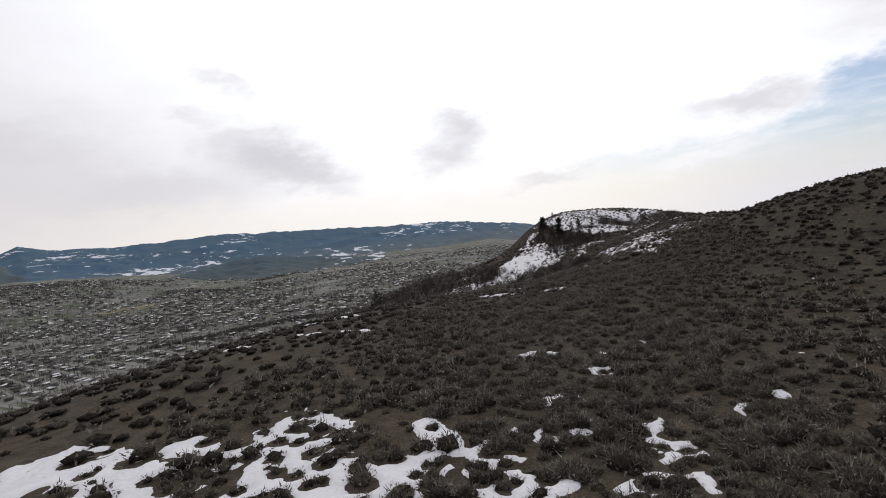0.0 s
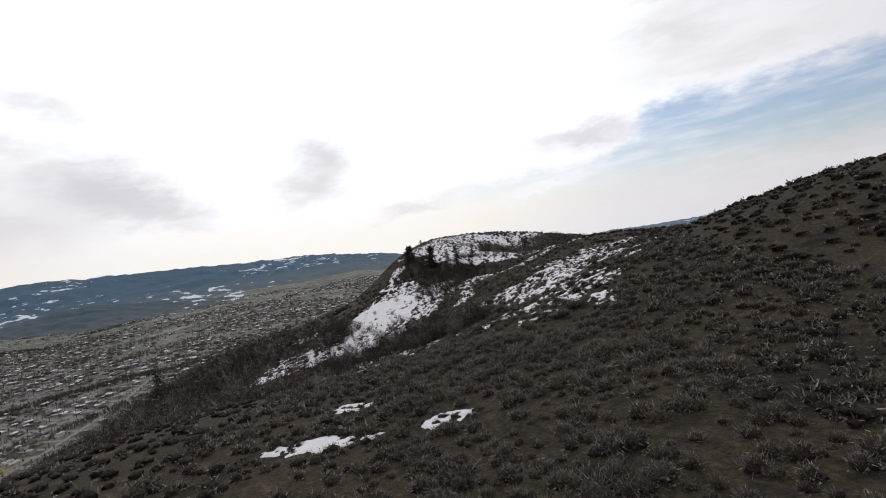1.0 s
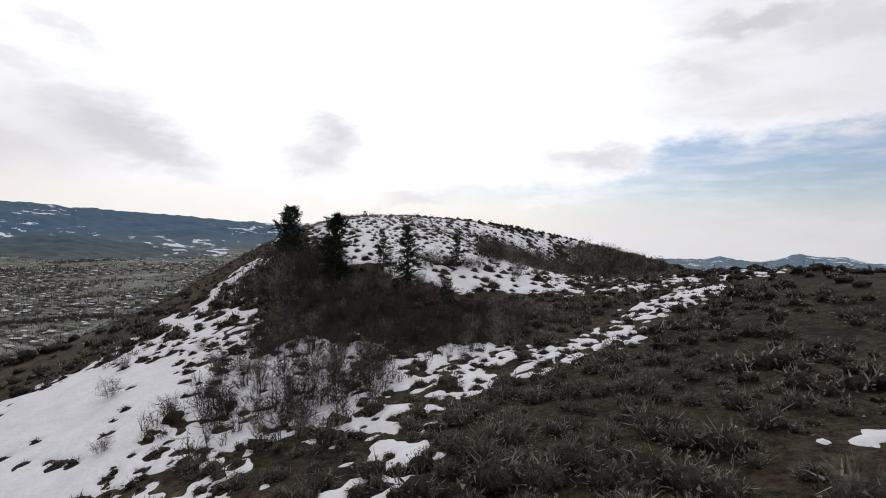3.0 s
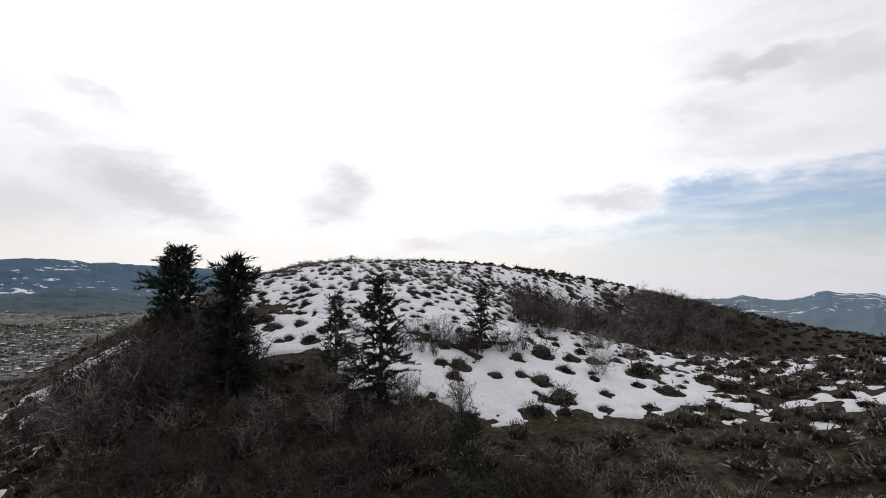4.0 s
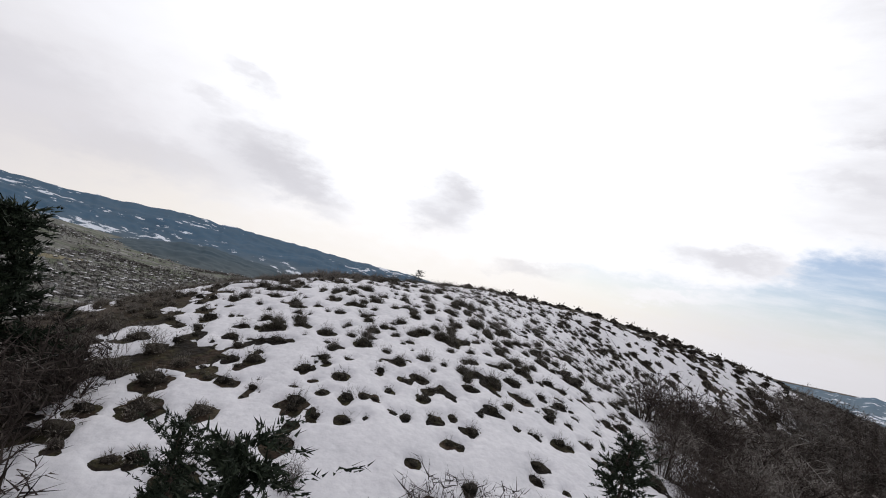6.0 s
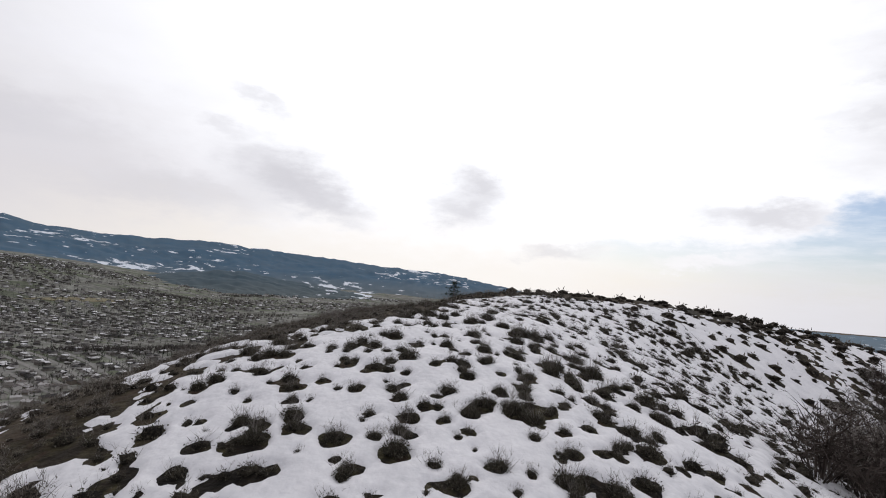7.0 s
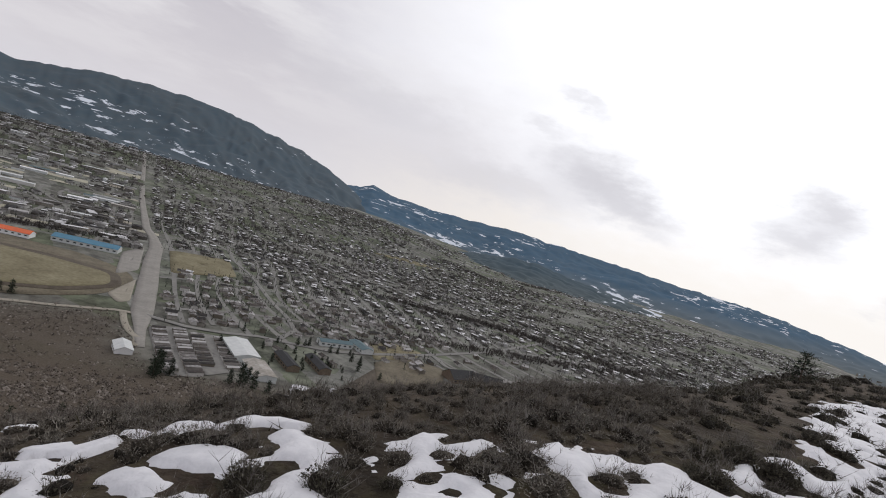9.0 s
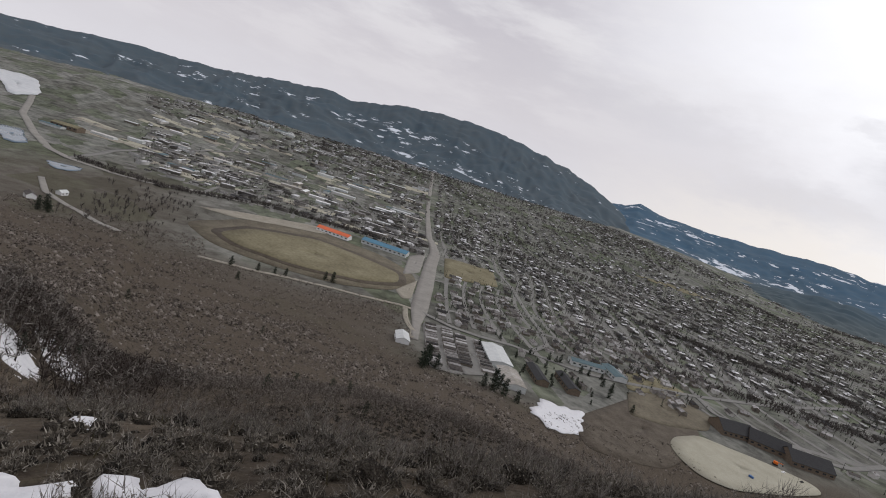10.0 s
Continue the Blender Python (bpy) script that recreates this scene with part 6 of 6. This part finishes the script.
def build_far_houses():
    m = ~single
    n = int(m.sum())
    l, d, H, rf = hl[m] / 2, hw[m] / 2, hh[m], hroof[m]
    o = np.zeros(n)
    box = np.stack([np.stack(q, 1) for q in ((-l, -d, o - 2), (l, -d, o - 2), (l, d, o - 2), (-l, d, o - 2), (-l, -d, H), (l, -d, H), (l, d, H), (-l, d, H))], 1)
    rl, rd = l + 0.5, d + 0.5
    roof = np.stack([np.stack(q, 1) for q in ((-rl, -rd, H), (rl, -rd, H), (rl, rd, H), (-rl, rd, H), (-rl, o, H + rf), (rl, o, H + rf))], 1)
    c, s = np.cos(hturn[m])[:, None], np.sin(hturn[m])[:, None]

    def place(v):
        return np.stack([hx[m][:, None] + v[..., 0] * c - v[..., 1] * s, hy[m][:, None] + v[..., 0] * s + v[..., 1] * c, hz[m][:, None] + v[..., 2]], -1).reshape(-1, 3)

    bf = np.array([(0, 1, 5), (0, 5, 4), (1, 2, 6), (1, 6, 5), (2, 3, 7), (2, 7, 6), (3, 0, 4), (3, 4, 7)])
    rf_ = np.array([(0, 1, 5), (0, 5, 4), (2, 3, 4), (2, 4, 5), (3, 0, 4), (1, 2, 5)])
    k = np.arange(n)[:, None, None]
    tagged(mesh_object("town_walls", place(box), (bf[None] + 8 * k).reshape(-1, 3), M_WALL_S, False), "walls of hundreds of far houses and sheds", "houses", kind="stuff")
    tagged(mesh_object("town_roofs", place(roof), (rf_[None] + 6 * k).reshape(-1, 3), M_ROOF_S, False), "grey and brown roofs of far houses", "houses", kind="stuff")


build_far_houses()


# trees of the town
def tree_shape(seed, n, kind):
    rg = np.random.default_rng(seed)
    if kind == "fir":
        u = rg.random(n) ** 0.8
        a = rg.random(n) * 6.283
        r = 0.20 * (1 - u) + 0.02
        b = np.column_stack([np.cos(a) * r * 0.3, np.sin(a) * r * 0.3, 0.08 + 0.92 * u])
        t = np.column_stack([np.cos(a) * r, np.sin(a) * r, 0.04 + 0.92 * u])
        v, f = blades(rg, n, b, t, 0.12 + 0 * u)
    else:
        d = rg.normal(size=(n, 3))
        d /= np.linalg.norm(d, axis=1, keepdims=True)
        t = d * (0.36, 0.36, 0.40) * (0.6 + 0.4 * rg.random((n, 1))) + (0, 0, 0.58)
        b = np.column_stack([d[:, 0] * 0.06, d[:, 1] * 0.06, 0.18 + 0.3 * rg.random(n)])
        v, f = blades(rg, n, b, t, 0.05 + 0.04 * rg.random(n))
    tb = blades(rg, 3, np.array([(0.03, 0, 0), (-0.03, 0, 0), (0, 0.03, 0)], float), np.array([(0, 0, 0.6)] * 3, float), [0.07] * 3)
    return joined([(v, f), tb])


def build_town_trees():
    n = 29000
    i = rng.integers(0, len(hx), n)
    xy = np.column_stack([hx[i], hy[i]]) + rng.normal(size=(n, 2)) * 20
    ok = (valley(xy[:, 0], xy[:, 1]) > 0.6) & (brushy(xy[:, 0], xy[:, 1]) < 0.3)
    off = (xy - ROAD_O) @ ROAD_V
    ok &= (np.abs(off) > 16)
    xy = xy[ok]
    fir = rng.random(len(xy)) < np.clip(0.50 + 0.7 * fbm2(xy[:, 0], xy[:, 1], 300, 95), 0.15, 0.95)
    for kind, mat, pick, lo, hi, nm, label in (("fir", M_NEEDLE, fir, 5, 13.5, "town_firs", "dark firs among the houses"), ("bare", M_BARETREE, ~fir, 4, 9.0, "town_bare_trees", "leafless grey-brown trees among the houses")):
        p = xy[pick]
        h = rng.uniform(lo, hi, len(p))
        sh = [tree_shape(200 + k, 10, kind) for k in range(4)]
        k = rng.integers(0, 4, len(p))
        tn = rng.random(len(p)) * 6.283
        v, f = joined([strewn(sh[q], on_land(p[k == q]), h[k == q], h[k == q], tn[k == q]) for q in range(4)])
        tagged(mesh_object(nm, v, f, mat, False), label, "trees", kind="stuff")
    # wooded strips and hedges of the valley
    pts, hs = [], []
    for x0, y0, x1, y1, wide, cnt in ((-430, 830, -200, 1150, 22, 420), (-200, 1150, -60, 1500, 24, 300), (-640, 1068, -556, 1105, 20, 200), (-556, 1105, -466, 1190, 26, 300), (-466, 1190, -386, 1236, 26, 250), (-386, 1236, -296, 1255, 26, 250), (-296, 1255, -120, 1270, 26, 350), (-1118, 2024, -859, 2068, 50, 350), (-890, 2333, -762, 2549, 60, 300), (-1085, 10, -1010, 120, 14, 150), (-1010, 120, -1020, 212, 14, 130), (-1020, 212, -1062, 354, 14, 200), (-1062, 354, -1024, 419, 16, 130), (-1024, 419, -987, 484, 16, 130), (-987, 484, -965, 556, 16, 130), (-965, 556, -960, 650, 16, 130), (-640, 90, -960, 170, 60, 160), (-2350, 1250, -1750, 1900, 330, 1500), (-2400, 700, -2200, 1300, 240, 700), (-1800, 1900, -1400, 2300, 260, 900), (-480, 1500, -250, 1750, 60, 260), (-700, 1500, -480, 1900, 70, 400), (-1700, 1400, -1300, 2200, 130, 700), (-2300, 700, -1900, 1500, 150, 700), (-1250, 900, -950, 1250, 60, 500), (-1500, 1000, -1150, 1500, 90, 600), (-900, 1700, -700, 2300, 120, 500)):
        t = rng.random(cnt)
        pts.append(np.column_stack([x0 + (x1 - x0) * t, y0 + (y1 - y0) * t]) + rng.normal(size=(cnt, 2)) * wide * 0.5)
        hs.append(rng.uniform(5, 13, cnt))
    p, h = np.concatenate(pts), np.concatenate(hs)
    sh = [tree_shape(230 + k, 11, "bare") for k in range(4)]
    k = rng.integers(0, 4, len(p))
    tn = rng.random(len(p)) * 6.283
    v, f = joined([strewn(sh[q], on_land(p[k == q]), h[k == q] * 1.2, h[k == q], tn[k == q]) for q in range(4)])
    tagged(mesh_object("woodland_strip", v, f, M_BARETREE, False), "dark leafless woods in strips through the town", "trees", kind="stuff")


build_town_trees()

FOOT_FIRS = [(-342, 380, 22), (-349, 388, 18), (-331, 372, 17), (-337, 390, 15), (-307, 436, 21), (-299, 443, 17), (-318, 452, 15), (-312, 428, 14), (-290, 452, 13), (-588, 236, 13), (-586, 267, 11), (-586, 287, 9), (-588, 301, 10), (-592, 363, 15), (-599, 355, 12), (-533, 238, 10),
             (-640, 48, 19), (-632, 42, 16), (-627, 52, 14), (-430, 500, 10), (-470, 560, 9), (-330, 620, 12), (-345, 640, 12), (-420, 604, 11), (-415, 612, 9), (-384, 640, 10), (-376, 655, 9)]
FOOT_FIRS += [(-375 + 75 * math.sin(k * 2.4) * (k % 5) / 4, 575 + 95 * math.cos(k * 1.7) * (k % 7) / 6, 6 + (k * 5) % 7) for k in range(1, 24)]
for n, (x, y, h) in enumerate(FOOT_FIRS):
    conifer("fir_tree", x, y, h, h * 0.27, 300 + n, "dark fir at the foot of the hillside", leaders=0, needles=1000, leaf=2.2)
